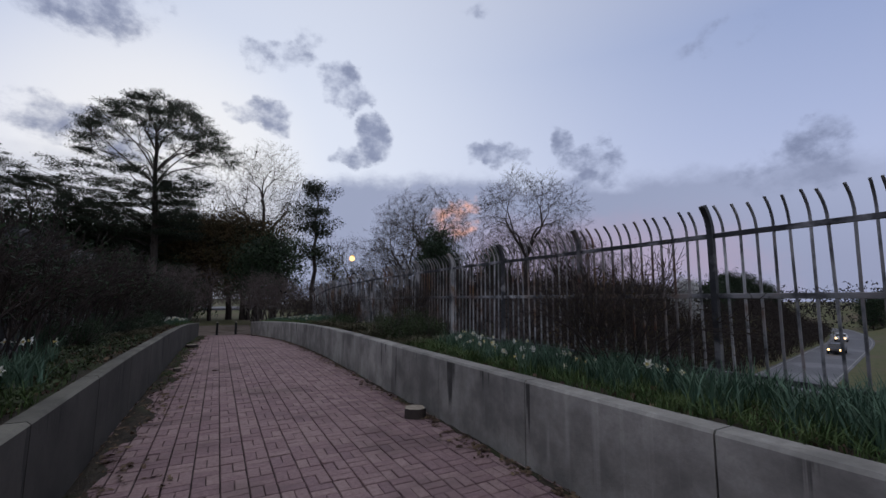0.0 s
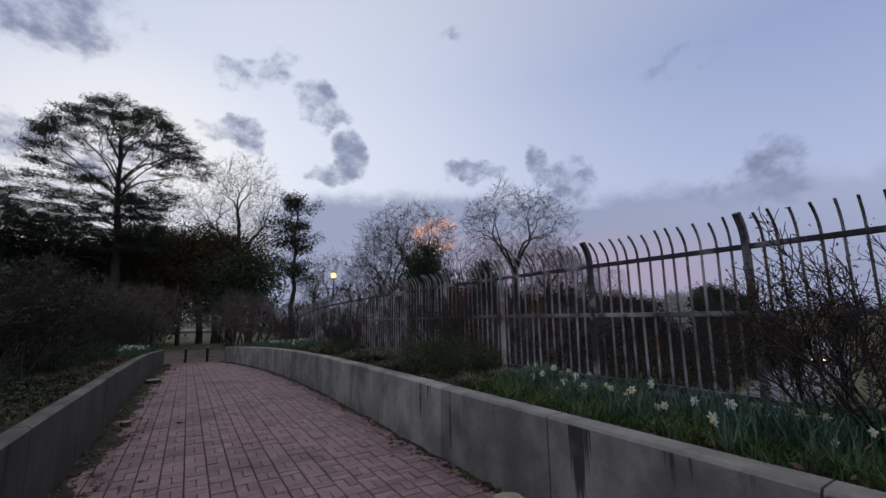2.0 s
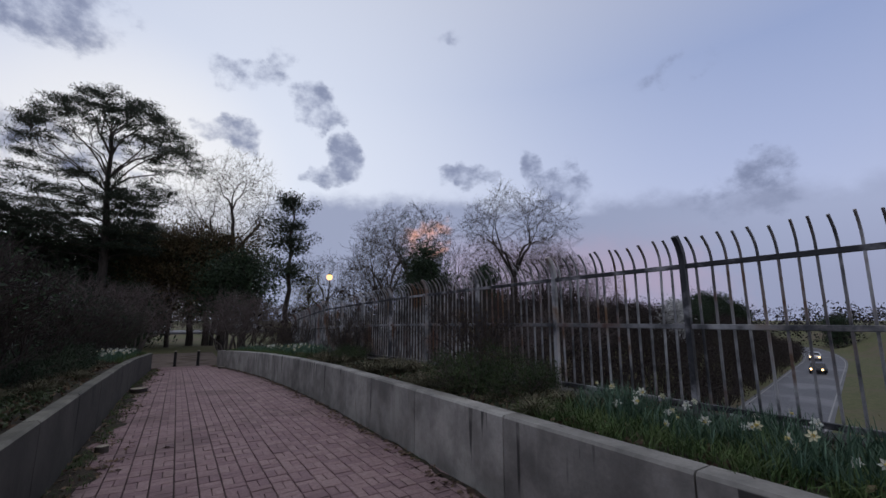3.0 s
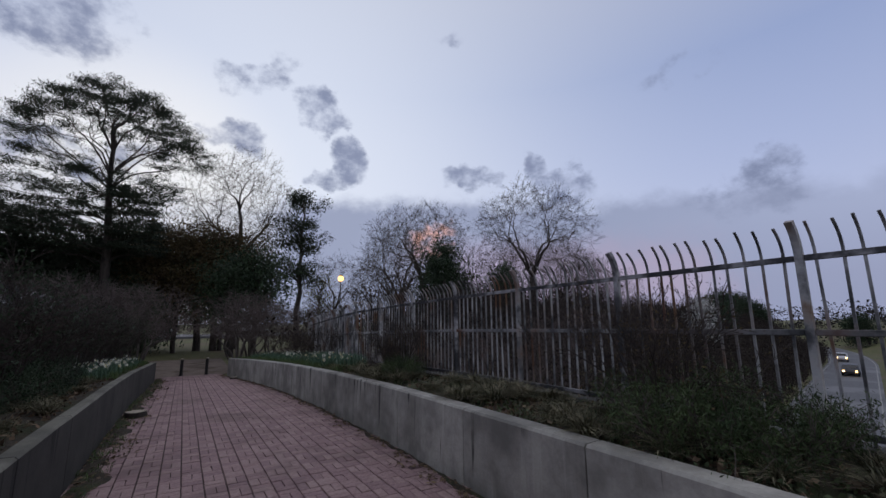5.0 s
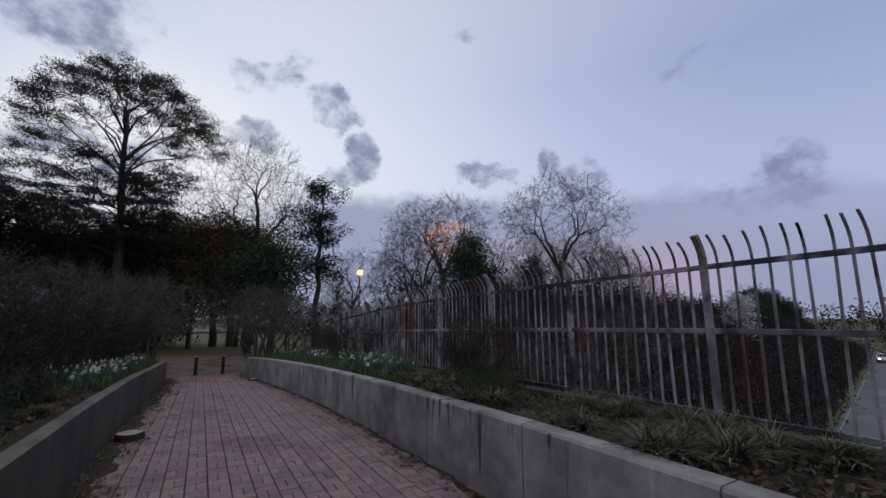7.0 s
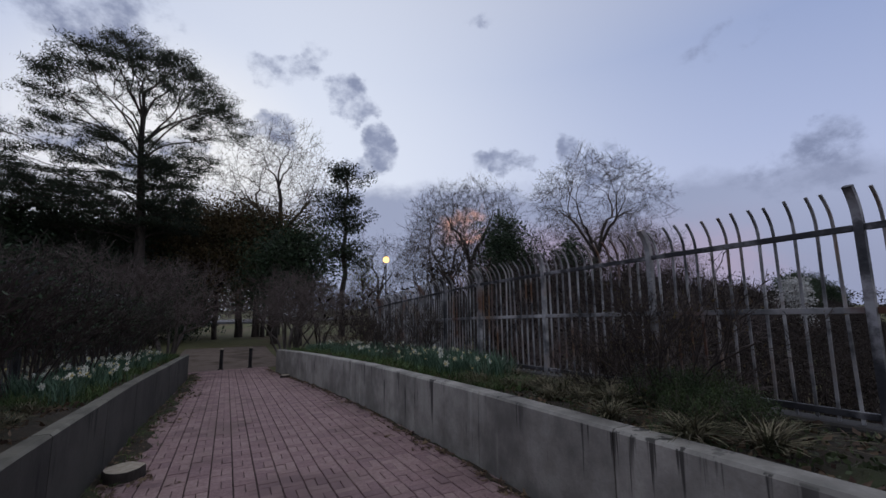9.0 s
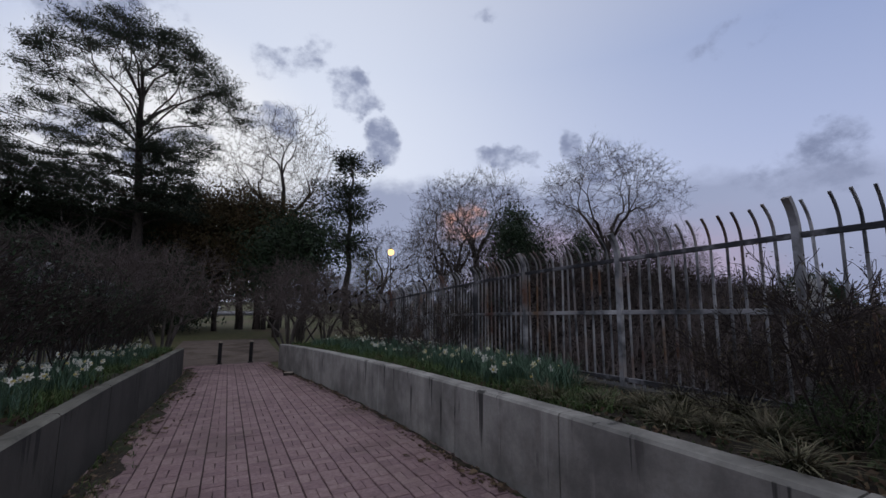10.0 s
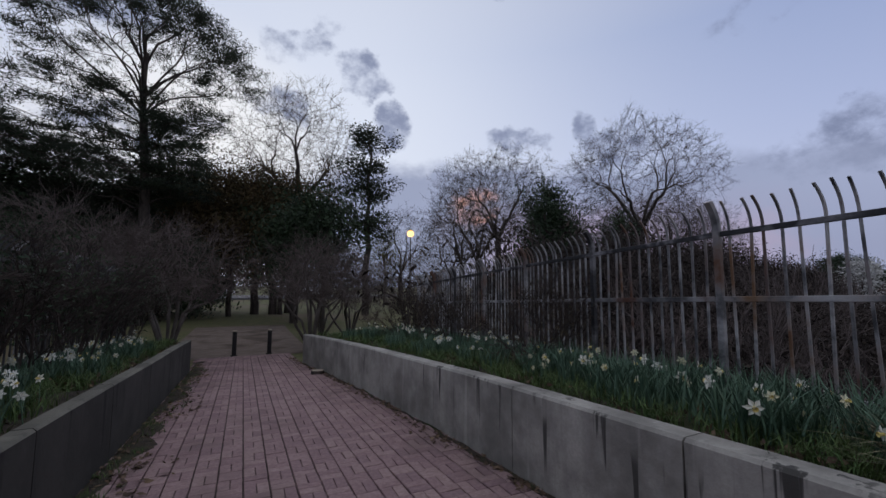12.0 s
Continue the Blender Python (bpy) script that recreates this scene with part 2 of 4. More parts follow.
LEAF = mat("daffodil_leaves", (0.059, 0.112, 0.072), (0.112, 0.184, 0.112), 6, 0.6, 0.0, vary=0.35, island=True)
GRASSY = mat("fresh_grass", (0.05, 0.09, 0.026), (0.105, 0.15, 0.046), 5, 0.7, 0.0, vary=0.35, island=True)
LIRIOPE = mat("faded_strap_leaves", (0.055, 0.06, 0.03), (0.24, 0.21, 0.135), 7, 0.8, 0.0, vary=0.5, island=True)
IVY = mat("ground_ivy_leaves", (0.039, 0.054, 0.022), (0.083, 0.103, 0.044), 5, 0.6, 0.0, vary=0.4, island=True)
LITTER = mat("dead_leaves", (0.067, 0.045, 0.029), (0.190, 0.129, 0.084), 9, 0.9, 0.0, vary=0.5, island=True)
PETAL = mat("white_petals", (0.78, 0.78, 0.68), (0.86, 0.85, 0.74), 12, 0.6, 0.0)
TRUMPET = mat("yellow_trumpets", (0.72, 0.58, 0.18), (0.8, 0.7, 0.3), 12, 0.6, 0.0)
SHRUB = mat("shrub_leaves", (0.03, 0.05, 0.018), (0.065, 0.09, 0.032), 5, 0.7, 0.0, vary=0.4, island=True)
THICKET = mat("dark_thicket", (0.02, 0.015, 0.012), (0.047, 0.035, 0.028), 2, 0.9, 0.0, vary=0.4, island=True)
CREAMY = mat("cream_petals", (0.72, 0.68, 0.44), (0.8, 0.77, 0.56), 12, 0.6, 0.0)
BLOSSOM = mat("white_blossom", (0.5, 0.5, 0.47), (0.7, 0.69, 0.66), 3, 0.8, 0.0, vary=0.2, island=True)
CUT_WOOD = mat("cut_wood", (0.36, 0.31, 0.24), (0.5, 0.44, 0.35), 16, 0.85, 0.3)
BLACK_PAINT = mat("black_post_paint", (0.012, 0.012, 0.013), (0.03, 0.028, 0.028), 14, 0.5, 0.2)
CAR_WHITE = mat("white_car_paint", (0.6, 0.6, 0.62), (0.68, 0.68, 0.7), 2, 0.3, 0.0, spec=0.5)
CAR_DARK = mat("dark_car_paint", (0.03, 0.03, 0.035), (0.05, 0.05, 0.055), 2, 0.3, 0.0, spec=0.5)
RUBBER = mat("tyre_rubber", (0.015, 0.015, 0.015), (0.03, 0.03, 0.03), 20, 0.9, 0.1)
CAR_GLASS = mat("car_glass", (0.02, 0.022, 0.025), (0.03, 0.032, 0.035), 2, 0.12, 0.0, spec=0.8)
STUCCO = mat("pale_render_wall", (0.30, 0.28, 0.26), (0.40, 0.37, 0.34), 3, 0.9, 0.2)
ROOFING = mat("brick_red_roof", (0.16, 0.07, 0.05), (0.24, 0.11, 0.075), 6, 0.9, 0.3)
LAMP_GLOW = glowing("lamp_glow", (1.0, 0.60, 0.20), 2.6)
HEAD_GLOW = glowing("headlight_glow", (1.0, 0.62, 0.25), 6.0)
SIGNAL_GLOW = glowing("amber_lamp_glow", (1.0, 0.45, 0.1), 2.5)

# ---------------- mesh helpers ----------------


def mesh_part(name, verts, faces, material, parent=None, label="", smooth=False):
    me = bpy.data.meshes.new(name)
    me.from_pydata([tuple(v) for v in verts], [], [tuple(f) for f in faces])
    me.materials.append(material)
    if smooth:
        me.polygons.foreach_set("use_smooth", [True] * len(me.polygons))
    me.update()
    ob = new(name, me)
    ob.parent = parent
    return tagged(ob, label)


def part(name, bm, material, parent=None, label="", smooth=False):
    me = bpy.data.meshes.new(name)
    bm.to_mesh(me)
    bm.free()
    me.materials.append(material)
    if smooth:
        me.polygons.foreach_set("use_smooth", [True] * len(me.polygons))
    ob = new(name, me)
    ob.parent = parent
    return tagged(ob, label)


def shared(name, me, parent, m=None):
    """One more object on mesh data that is already there."""
    ob = new(name, me)
    ob.parent = parent
    if m is not None:
        ob.matrix_basis = m
    return ob


def box_bm(sx, sy, sz, bevel=0.0, at=(0, 0, 0), bm=None, segments=1):
    """A box standing on z = at.z, centred in x and y."""
    own = bmesh.new()
    bmesh.ops.create_cube(own, size=1, matrix=Matrix.Translation((at[0], at[1], at[2] + sz / 2)) @ Matrix.Diagonal((sx, sy, sz, 1)))
    if bevel:
        bmesh.ops.bevel(own, geom=own.edges[:], offset=bevel, segments=segments, affect="EDGES")
    if bm is None:
        return own
    me = bpy.data.meshes.new("tmp")
    own.to_mesh(me)
    own.free()
    bm.from_mesh(me)
    bpy.data.meshes.remove(me)
    return bm


class Soup:
    """Collects vertices and faces for one mesh."""

    def __init__(self):
        self.v, self.f = [], []

    def tube(self, pts, radii, sides=5, cap=True):
        base = len(self.v)
        ax = (pts[-1] - pts[0]).normalized()
        ref = Vector((1, 0, 0)) if abs(ax.x) < 0.8 else Vector((0, 1, 0))
        a = ax.cross(ref).normalized()
        b = ax.cross(a)
        ring = [a * math.cos(2 * math.pi * i / sides) + b * math.sin(2 * math.pi * i / sides) for i in range(sides)]
        for p, r in zip(pts, radii):
            for c in ring:
                self.v.append((p.x + c.x * r, p.y + c.y * r, p.z + c.z * r))
        for j in range(len(pts) - 1):
            for i in range(sides):
                p0, p1 = base + j * sides + i, base + j * sides + (i + 1) % sides
                self.f.append((p0, p1, p1 + sides, p0 + sides))
        if cap:
            self.f.append(tuple(base + (len(pts) - 1) * sides + i for i in range(sides)))

    def quads(self, centre, along, across):
        """Many leaves at once: folded pointed leaves from arrays of centres, half lengths and half widths."""
        n = len(centre)
        base = len(self.v)
        v = np.empty((n, 4, 3))
        v[:, 0], v[:, 2] = centre - along, centre + along
        v[:, 1], v[:, 3] = centre + across - along * 0.15, centre - across - along * 0.15
        self.v.extend(map(tuple, v.reshape(-1, 3)))
        idx = base + np.arange(n)[:, None] * 4 + np.array([[0, 1, 2, 3]])
        self.f.extend(map(tuple, idx.tolist()))

    def clumps(self, rng, spots, radius, count, length, width, flat=0.6, droop=0.0):
        """Leaves in clumps round the spots."""
        spots = np.asarray(spots, float)
        n = len(spots) * count
        if not n:
            return
        c = np.repeat(spots, count, 0)
        off = rng.normal(size=(n, 3)) * radius * 0.5
        off[:, 2] *= flat
        d = rng.normal(size=(n, 3))
        d[:, 2] -= droop
        d /= np.linalg.norm(d, axis=1)[:, None]
        e = np.cross(d, rng.normal(size=(n, 3)))
        e /= np.linalg.norm(e, axis=1)[:, None]
        s = rng.uniform(0.6, 1.3, (n, 1))
        self.quads(c + off, d * length * 0.5 * s, e * width * 0.5 * s)


# ---------------- the lie of the land ----------------
G_Y = [-40, 7, 10.8, 14, 17, 20, 23, 25.5, 29, 36, 60, 90]
G_Z = [0, 0, -0.03, -0.10, -0.20, -0.32, -0.45, -0.58, -0.80, -0.86, -0.7, -0.3]
RIGHT_Y = [-14, 2.5, 6, 9, 12, 15, 18, 21, 23.5, 25.5]
RIGHT_X = [2.1, 2.48, 2.6, 2.74, 2.85, 2.91, 2.92, 2.8, 2.62, 2.46]
LEFT_Y = [-14, 3, 6, 9, 12, 15, 18, 21, 25.4]
LEFT_X = [-1.26, -0.80, -0.72, -0.60, -0.50, -0.43, -0.34, -0.18, -0.02]
FENCE_Y = [-14, 2, 6, 9, 12, 15, 16.4, 20, 25.5, 28]
FENCE_X = [3.82, 4.05, 4.11, 4.18, 4.28, 4.34, 4.38, 4.92, 5.75, 6.15]
WALL_H = 0.72


def grade(y):
    return float(np.interp(y, G_Y, G_Z))


def right_x(y):
    return float(np.interp(y, RIGHT_Y, RIGHT_X))


def left_x(y):
    return float(np.interp(y, LEFT_Y, LEFT_X))


def fence_x(y):
    return float(np.interp(y, FENCE_Y, FENCE_X))


def left_fence_x(y):
    return left_x(y) - 1.42


def road_y(x):
    return 8.7 + 0.2 * x + 0.0025 * np.maximum(0.0, x - 94.0) ** 2


ROAD_Z = -6.0


def terrain(x, y):
    g = np.interp(y, G_Y, G_Z) - 0.04
    d = np.abs(y - road_y(x)) / 1.02
    foot = np.where(y > road_y(x), 4.2, 7.0)
    s = np.clip((d - foot) / 12.0, 0, 1)
    s = s * s * (3 - 2 * s)
    swell = 0.25 * np.sin(x * 0.09 + 1.3) * np.sin(y * 0.07) * np.clip((np.hypot(x - 1, y - 10) - 25) / 30, 0, 1)
    return ROAD_Z + (g - ROAD_Z) * s + swell * s


def ground_sheet():
    xs = np.unique(np.concatenate([np.linspace(-30, 40, 57), np.geomspace(40, 1500, 34), -np.geomspace(30, 1500, 30)]))
    ys = np.unique(np.concatenate([np.linspace(-30, 60, 91), np.geomspace(60, 1500, 30), -np.geomspace(30, 1500, 20)]))
    X, Y = np.meshgrid(xs, ys)
    Z = terrain(X, Y)
    v = np.stack([X, Y, Z], -1).reshape(-1, 3)
    w = len(xs)
    f = [(j * w + i, j * w + i + 1, (j + 1) * w + i + 1, (j + 1) * w + i) for j in range(len(ys) - 1) for i in range(w - 1)]
    return tagged(mesh_part("ground", v, f, LAWN, smooth=True), "grassy park ground with worn brown patches", "ground", kind="structure")


ground_sheet()


def ribbon(name, centre, half, z_of, material, label, category, u0, u1, n, off=0.03):
    """A flat strip that follows the ground: centre(u) gives x, y; half its width."""
    v, f = [], []
    for i in range(n + 1):
        u = u0 + (u1 - u0) * i / n
        p, q = Vector(centre(u)), Vector(centre(u + 0.01))
        t = (q - p).normalized()
        s = Vector((-t.y, t.x))
        for e in (-1, 1):
            c = p + s * half * e
            z = z_of(c.x, c.y)
            v += [(c.x, c.y, z + off), (c.x, c.y, z - 0.25)]
        if i:
            b = 4 * i
            f += [(b - 4, b - 2, b + 2, b), (b - 4, b, b + 1, b - 3), (b - 2, b - 1, b + 3, b + 2)]
    return tagged(mesh_part(name, v, f, material, smooth=False), label, category, kind="structure")


ribbon("road", lambda u: (u, float(road_y(u))), 3.1, lambda x, y: ROAD_Z, ASPHALT, "worn grey asphalt road in a cutting", "road", -200, 152, 60)
for o in (-2.85, 2.85):
    ribbon("road_edge_line", lambda u, o=o: (u, float(road_y(u)) + o), 0.06, lambda x, y: ROAD_Z + 0.034, PAINT_LINE, "faded white painted road edge line", "road marking", -60, 150, 40, 0.004)
ribbon("park_road", lambda u: (u, 84.0 - 0.05 * u), 3.6, lambda x, y: float(terrain(x, y)) + 0.3, ASPHALT, "pale asphalt park road beyond the lawn", "road", -120, 160, 80)
ribbon("dirt_path", lambda u: (1.1 + 0.02 * (u - 29) ** 1.2 if u > 29 else 1.1, u), 2.2, lambda x, y: float(terrain(x, y)), DIRT, "bare brown dirt path strewn with leaves", "path", 28.6, 40.0, 16, 0.02)

# ---------------- walkway ----------------


def deck():
    """The concrete bridge deck under walk, walls and beds."""
    ys = np.linspace(-14, 26.5, 42)
    v, f = [], []
    for i, y in enumerate(ys):
        g = grade(y)
        for x, z in ((left_fence_x(y) - 0.3, g - 0.07), (fence_x(y) + 0.3, g - 0.07), (fence_x(y) + 0.3, g - 1.0), (left_fence_x(y) - 0.3, g - 1.0)):
            v.append((x, y, z))
        if i:
            b = 4 * i
            f += [(b - 4 + k, b - 4 + (k + 1) % 4, b + (k + 1) % 4, b + k) for k in range(4)]
    f += [(0, 3, 2, 1), (len(v) - 4, len(v) - 3, len(v) - 2, len(v) - 1)]
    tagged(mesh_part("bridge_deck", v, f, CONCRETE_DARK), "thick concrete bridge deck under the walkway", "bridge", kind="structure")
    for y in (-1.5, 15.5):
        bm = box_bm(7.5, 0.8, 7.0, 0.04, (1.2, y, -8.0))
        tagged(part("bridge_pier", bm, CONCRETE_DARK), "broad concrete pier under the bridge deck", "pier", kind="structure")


deck()


def planter_wall(name, x_of, joints, outward, material, label, cap=None, th=0.2):
    """Cast panels with a chamfered top, one part per panel, joints open by a centimetre."""
    root = tagged(new(name), label, "wall", kind="structure")
    for y0, y1 in zip(joints, joints[1:]):
        bm = bmesh.new()
        a, b = y0 + 0.006, y1 - 0.006
        n = 3
        rings = []
        for i in range(n + 1):
            y = a + (b - a) * i / n
            x, g = x_of(y), grade(y)
            prof = [(0, -0.1), (0, WALL_H - 0.02), (0.02, WALL_H), (th - 0.02, WALL_H), (th, WALL_H - 0.02), (th, -0.1)]
            rings.append([bm.verts.new((x + outward * px, y, g + pz)) for px, pz in prof])
        for r, s in zip(rings, rings[1:]):
            for k in range(6):
                bm.faces.new((r[k], r[(k + 1) % 6], s[(k + 1) % 6], s[k]))
        bm.faces.new(rings[0])
        bm.faces.new(rings[-1][::-1])
        bmesh.ops.recalc_face_normals(bm, faces=bm.faces[:])
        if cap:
            # faces that point up take the paler cap concrete, upright ones the darker
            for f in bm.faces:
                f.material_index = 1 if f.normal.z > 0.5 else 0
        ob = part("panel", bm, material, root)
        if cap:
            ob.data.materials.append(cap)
    return root


R_JOINTS = [-14, -8.2, -3.4, -1.8, -0.2, 1.3, 2.88, 4.5, 6.08, 7.7, 9.24, 10.78, 12.45, 14.1, 15.65, 17.2, 18.7, 20.3, 21.9, 23.6, 25.5]
L_JOINTS = [-14, -8.0, -3.0, -1.4, 0.2, 1.8, 3.3, 4.9, 6.5, 8.1, 9.7, 11.3, 12.9, 14.5, 16.1, 17.7, 19.3, 20.9, 22.5, 24.0, 25.4]
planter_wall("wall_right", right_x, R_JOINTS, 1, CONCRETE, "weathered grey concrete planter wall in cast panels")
planter_wall("wall_left", left_x, L_JOINTS, -1, CONCRETE_DARK, "dark grey streaked concrete planter wall in cast panels, paler on top", CONCRETE_CAP, 0.14)


def strip(name, xa, xb, y0, y1, z_of, material, label, category, n=40, m=6, rough=0.03, seed=1, below=0.5):
    """An uneven closed strip of soil between two lines."""
    rng = np.random.default_rng(seed)
    v, f = [], []
    for i in range(n + 1):
        y = y0 + (y1 - y0) * i / n
        a, b = xa(y), xb(y)
        for j in range(m + 1):
            z = z_of(y) + (rng.uniform(-rough, rough) if 0 < j < m else -0.02)
            v.append((a + (b - a) * j / m, y, z))
    w = m + 1
    for i in range(n):
        for j in range(m):
            f.append((i * w + j, i * w + j + 1, (i + 1) * w + j + 1, (i + 1) * w + j))
    return tagged(mesh_part(name, v, f, material, smooth=True), label, category, kind="structure")


bed_z = lambda y: grade(y) + WALL_H - 0.05
strip("soil_bed_right", lambda y: right_x(y) + 0.19, lambda y: fence_x(y) + 0.02, -14, 25.5, bed_z, SOIL, "dark planting soil with dead leaves", "soil", 120, 8, 0.035, 3)
strip("soil_bed_left", lambda y: left_fence_x(y) - 0.02, lambda y: left_x(y) - 0.13, -14, 25.4, bed_z, SOIL, "dark planting soil with dead leaves", "soil", 120, 8, 0.035, 4)
strip("paving_bed", lambda y: left_x(y) - 0.1, lambda y: right_x(y) + 0.1, -14, 28.8, lambda y: grade(y) - 0.021, JOINT, "dark sand bed and joints under the brick paving", "paving", 80, 4, 0.0, 5)
strip("soil_verge", lambda y: left_x(y) + 0.002, lambda y: left_x(y) + 0.2 + 0.09 * math.sin(y * 2.3) + 0.06 * math.sin(y * 7.1 + 1), -6, 27.5, lambda y: grade(y) + 0.018, SOIL, "dark dirt washed over the brick edge", "soil", 260, 4, 0.014, 8)
strip("soil_verge", lambda y: right_x(y) - 0.07 - 0.03 * math.sin(y * 2.9) - 0.03 * math.sin(y * 8.3), lambda y: right_x(y) - 0.002, -6, 25.4, lambda y: grade(y) + 0.012, SOIL, "dark dirt washed over the brick edge", "soil", 260, 3, 0.01, 9)
for nm, fx, sg in (("kerb_right", fence_x, 1), ("kerb_left", left_fence_x, -1)):
    root = tagged(new(nm), "low weathered concrete kerb under the fence", "kerb", kind="structure")
    for i in range(25):
        y0, y1 = -14 + i * 1.58, -14 + (i + 1) * 1.58 - 0.01
        bm = box_bm(0.22, y1 - y0, 0.8, 0.015, (0, 0, 0))
        for vv in bm.verts:
            yy = (y0 + y1) / 2 + vv.co.y
            vv.co = Vector((fx(yy) + vv.co.x + 0.02 * sg, yy, grade(yy) + WALL_H + 0.0 - 0.8 + vv.co.z))
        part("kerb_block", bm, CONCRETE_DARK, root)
# ---------------- iron fences ----------------
BAY = 1.575
PICKETS = 12
DARK_POSTS = (1, 4, 6, 8, 10, 14, 17)


def bent_bar(size, height, straight, lean, n=5):
    """A square bar, upright to the straight height, then bent over towards -x in a quarter bow."""
    bm = bmesh.new()
    h = size / 2
    pts = [(0, 0.0, 0.0), (0, straight, 0.0)]
    for i in range(1, n + 1):
        u = i / n
        pts.append((-lean * u * u, straight + (height - straight) * (u - 0.12 * u * u), 1.1 * lean / (height - straight) * u * 2))
    rings = []
    for x, z, a in pts:
        c, s = math.cos(a * 0.5), math.sin(a * 0.5)
        rings.append([bm.verts.new((x + ox * h * c, oy * h, z + ox * h * s)) for ox, oy in ((-1, -1), (1, -1), (1, 1), (-1, 1))])
    for r, t in zip(rings, rings[1:]):
        for k in range(4):
            bm.faces.new((r[k], r[(k + 1) % 4], t[(k + 1) % 4], t[k]))
    bm.faces.new(rings[0][::-1])
    bm.faces.new(rings[-1])
    me = bpy.data.meshes.new("bar")
    bm.to_mesh(me)
    bm.free()
    return me


picket_mesh = bent_bar(0.017, 1.57, 1.31, 0.12)
picket_mesh.materials.append(IRON_PALE)
dark_picket_mesh = picket_mesh.copy()
dark_picket_mesh.materials[0] = IRON
post_mesh = bent_bar(0.05, 1.6, 1.31, 0.11)
post_mesh.materials.append(IRON_PALE)
dark_post_mesh = post_mesh.copy()
dark_post_mesh.materials[0] = IRON
rail_bm = box_bm(0.03, 1.0, 0.045, 0.004)
rail_mesh = bpy.data.meshes.new("rail")
rail_bm.to_mesh(rail_mesh)
rail_bm.free()
rail_mesh.materials.append(IRON)
skylit_rail_mesh = rail_mesh.copy()
skylit_rail_mesh.materials[0] = IRON_PALE


def iron_fence(name, fx, side, y0, bays, label):
    root = tagged(new(name), label, "fence")
    root.location = (fx(y0), y0, grade(y0) + WALL_H)
    inv = Vector(root.location)
    rnd = random.Random(side + 5)
    flip = Matrix.Identity(4) if side > 0 else Matrix.Rotation(math.pi, 4, "Z")
    for i in range(bays + 1):
        y = y0 + i * BAY
        p = Vector((fx(y), y, grade(y) + WALL_H)) - inv
        shared("post", dark_post_mesh if i in DARK_POSTS or side < 0 else post_mesh, root, Matrix.Translation(p) @ flip)
        if i == bays:
            break
        yn = y + BAY
        q = Vector((fx(yn), yn, grade(yn) + WALL_H)) - inv
        d = q - p
        turn = d.to_track_quat("Y", "Z").to_matrix().to_4x4()
        for z in (0.04, 0.72, 1.27):
            # middle rail: skylight on its upper face is put into the paint colour
            shared("rail", skylit_rail_mesh if z == 0.72 and side > 0 else rail_mesh, root, Matrix.Translation((p + q) / 2 + Vector((0, 0, z))) @ turn @ Matrix.Diagonal((1, d.length - 0.06, 1, 1)))
        for j in range(PICKETS):
            u = (j + 1) / (PICKETS + 1)
            shared("picket", picket_mesh if side > 0 else dark_picket_mesh, root, Matrix.Translation(p + d * u + Vector((rnd.uniform(-0.004, 0.004), 0, rnd.uniform(-0.015, 0.015))))
                   @ Matrix.Rotation(rnd.gauss(0, 0.01), 4, "X") @ flip @ Matrix.Rotation(rnd.gauss(0, 0.06), 4, "Z"))
    return root


FENCE_START = 2.05 - 4 * BAY
iron_fence("iron_fence", fence_x, 1, FENCE_START, 19, "tall flaking black iron picket fence with inward-bent tops")
iron_fence("iron_fence", left_fence_x, -1, FENCE_START + 0.4, 19, "tall flaking black iron picket fence behind overgrown shrubs")

# ---------------- trees ----------------


def rand_dir(rnd, d, spread):
    """A direction near d, turned by about spread radians."""
    side = d.cross(Vector((rnd.gauss(0, 1), rnd.gauss(0, 1), rnd.gauss(0, 1))))
    if side.length < 1e-4:
        side = Vector((1, 0, 0))
    return (Matrix.Rotation(spread, 3, side.normalized()) @ d).normalized()


def grow(rnd, soups, p, d, length, r, level, kids, spread, lift, wob, tips, taper=0.45, min_r=0.012, shrink=(0.5, 0.8)):
    """Recursive limb: soups[level] takes the wood; the ends of the last level go to tips."""
    top = len(kids)
    n = 5 if level == 0 else (4 if level < top - 1 else 2)
    pts, rad = [p.copy()], [r]
    step = length / n
    for i in range(n):
        d = (d + Vector((rnd.gauss(0, wob), rnd.gauss(0, wob), rnd.gauss(0, wob) + lift * (level > 0)))).normalized()
        p = p + d * step
        pts.append(p.copy())
        rad.append(max(min_r, r * (1 - (1 - taper) * (i + 1) / n)))
    soups[min(level, len(soups) - 1)].tube(pts, rad, (8, 6, 4, 3, 3, 3)[min(level, 5)], cap=level == top)
    if level >= top:
        tips.append(pts[-1])
        return
    count, lo = kids[level]
    for c in range(count):
        u = lo + (1 - lo) * (c + rnd.random()) / count
        k = min(int(u * n), n - 1)
        f = u * n - k
        q = pts[k].lerp(pts[k + 1], f)
        dd = (pts[k + 1] - pts[k]).normalized()
        rr = (rad[k] + (rad[k + 1] - rad[k]) * f)
        a = spread[level] * rnd.uniform(0.7, 1.25)
        child = rand_dir(rnd, dd, a)
        grow(rnd, soups, q, child, length * rnd.uniform(*shrink), max(min_r, rr * rnd.uniform(0.45, 0.65)),
             level + 1, kids, spread, lift, wob * 1.15, tips, taper, min_r, shrink)


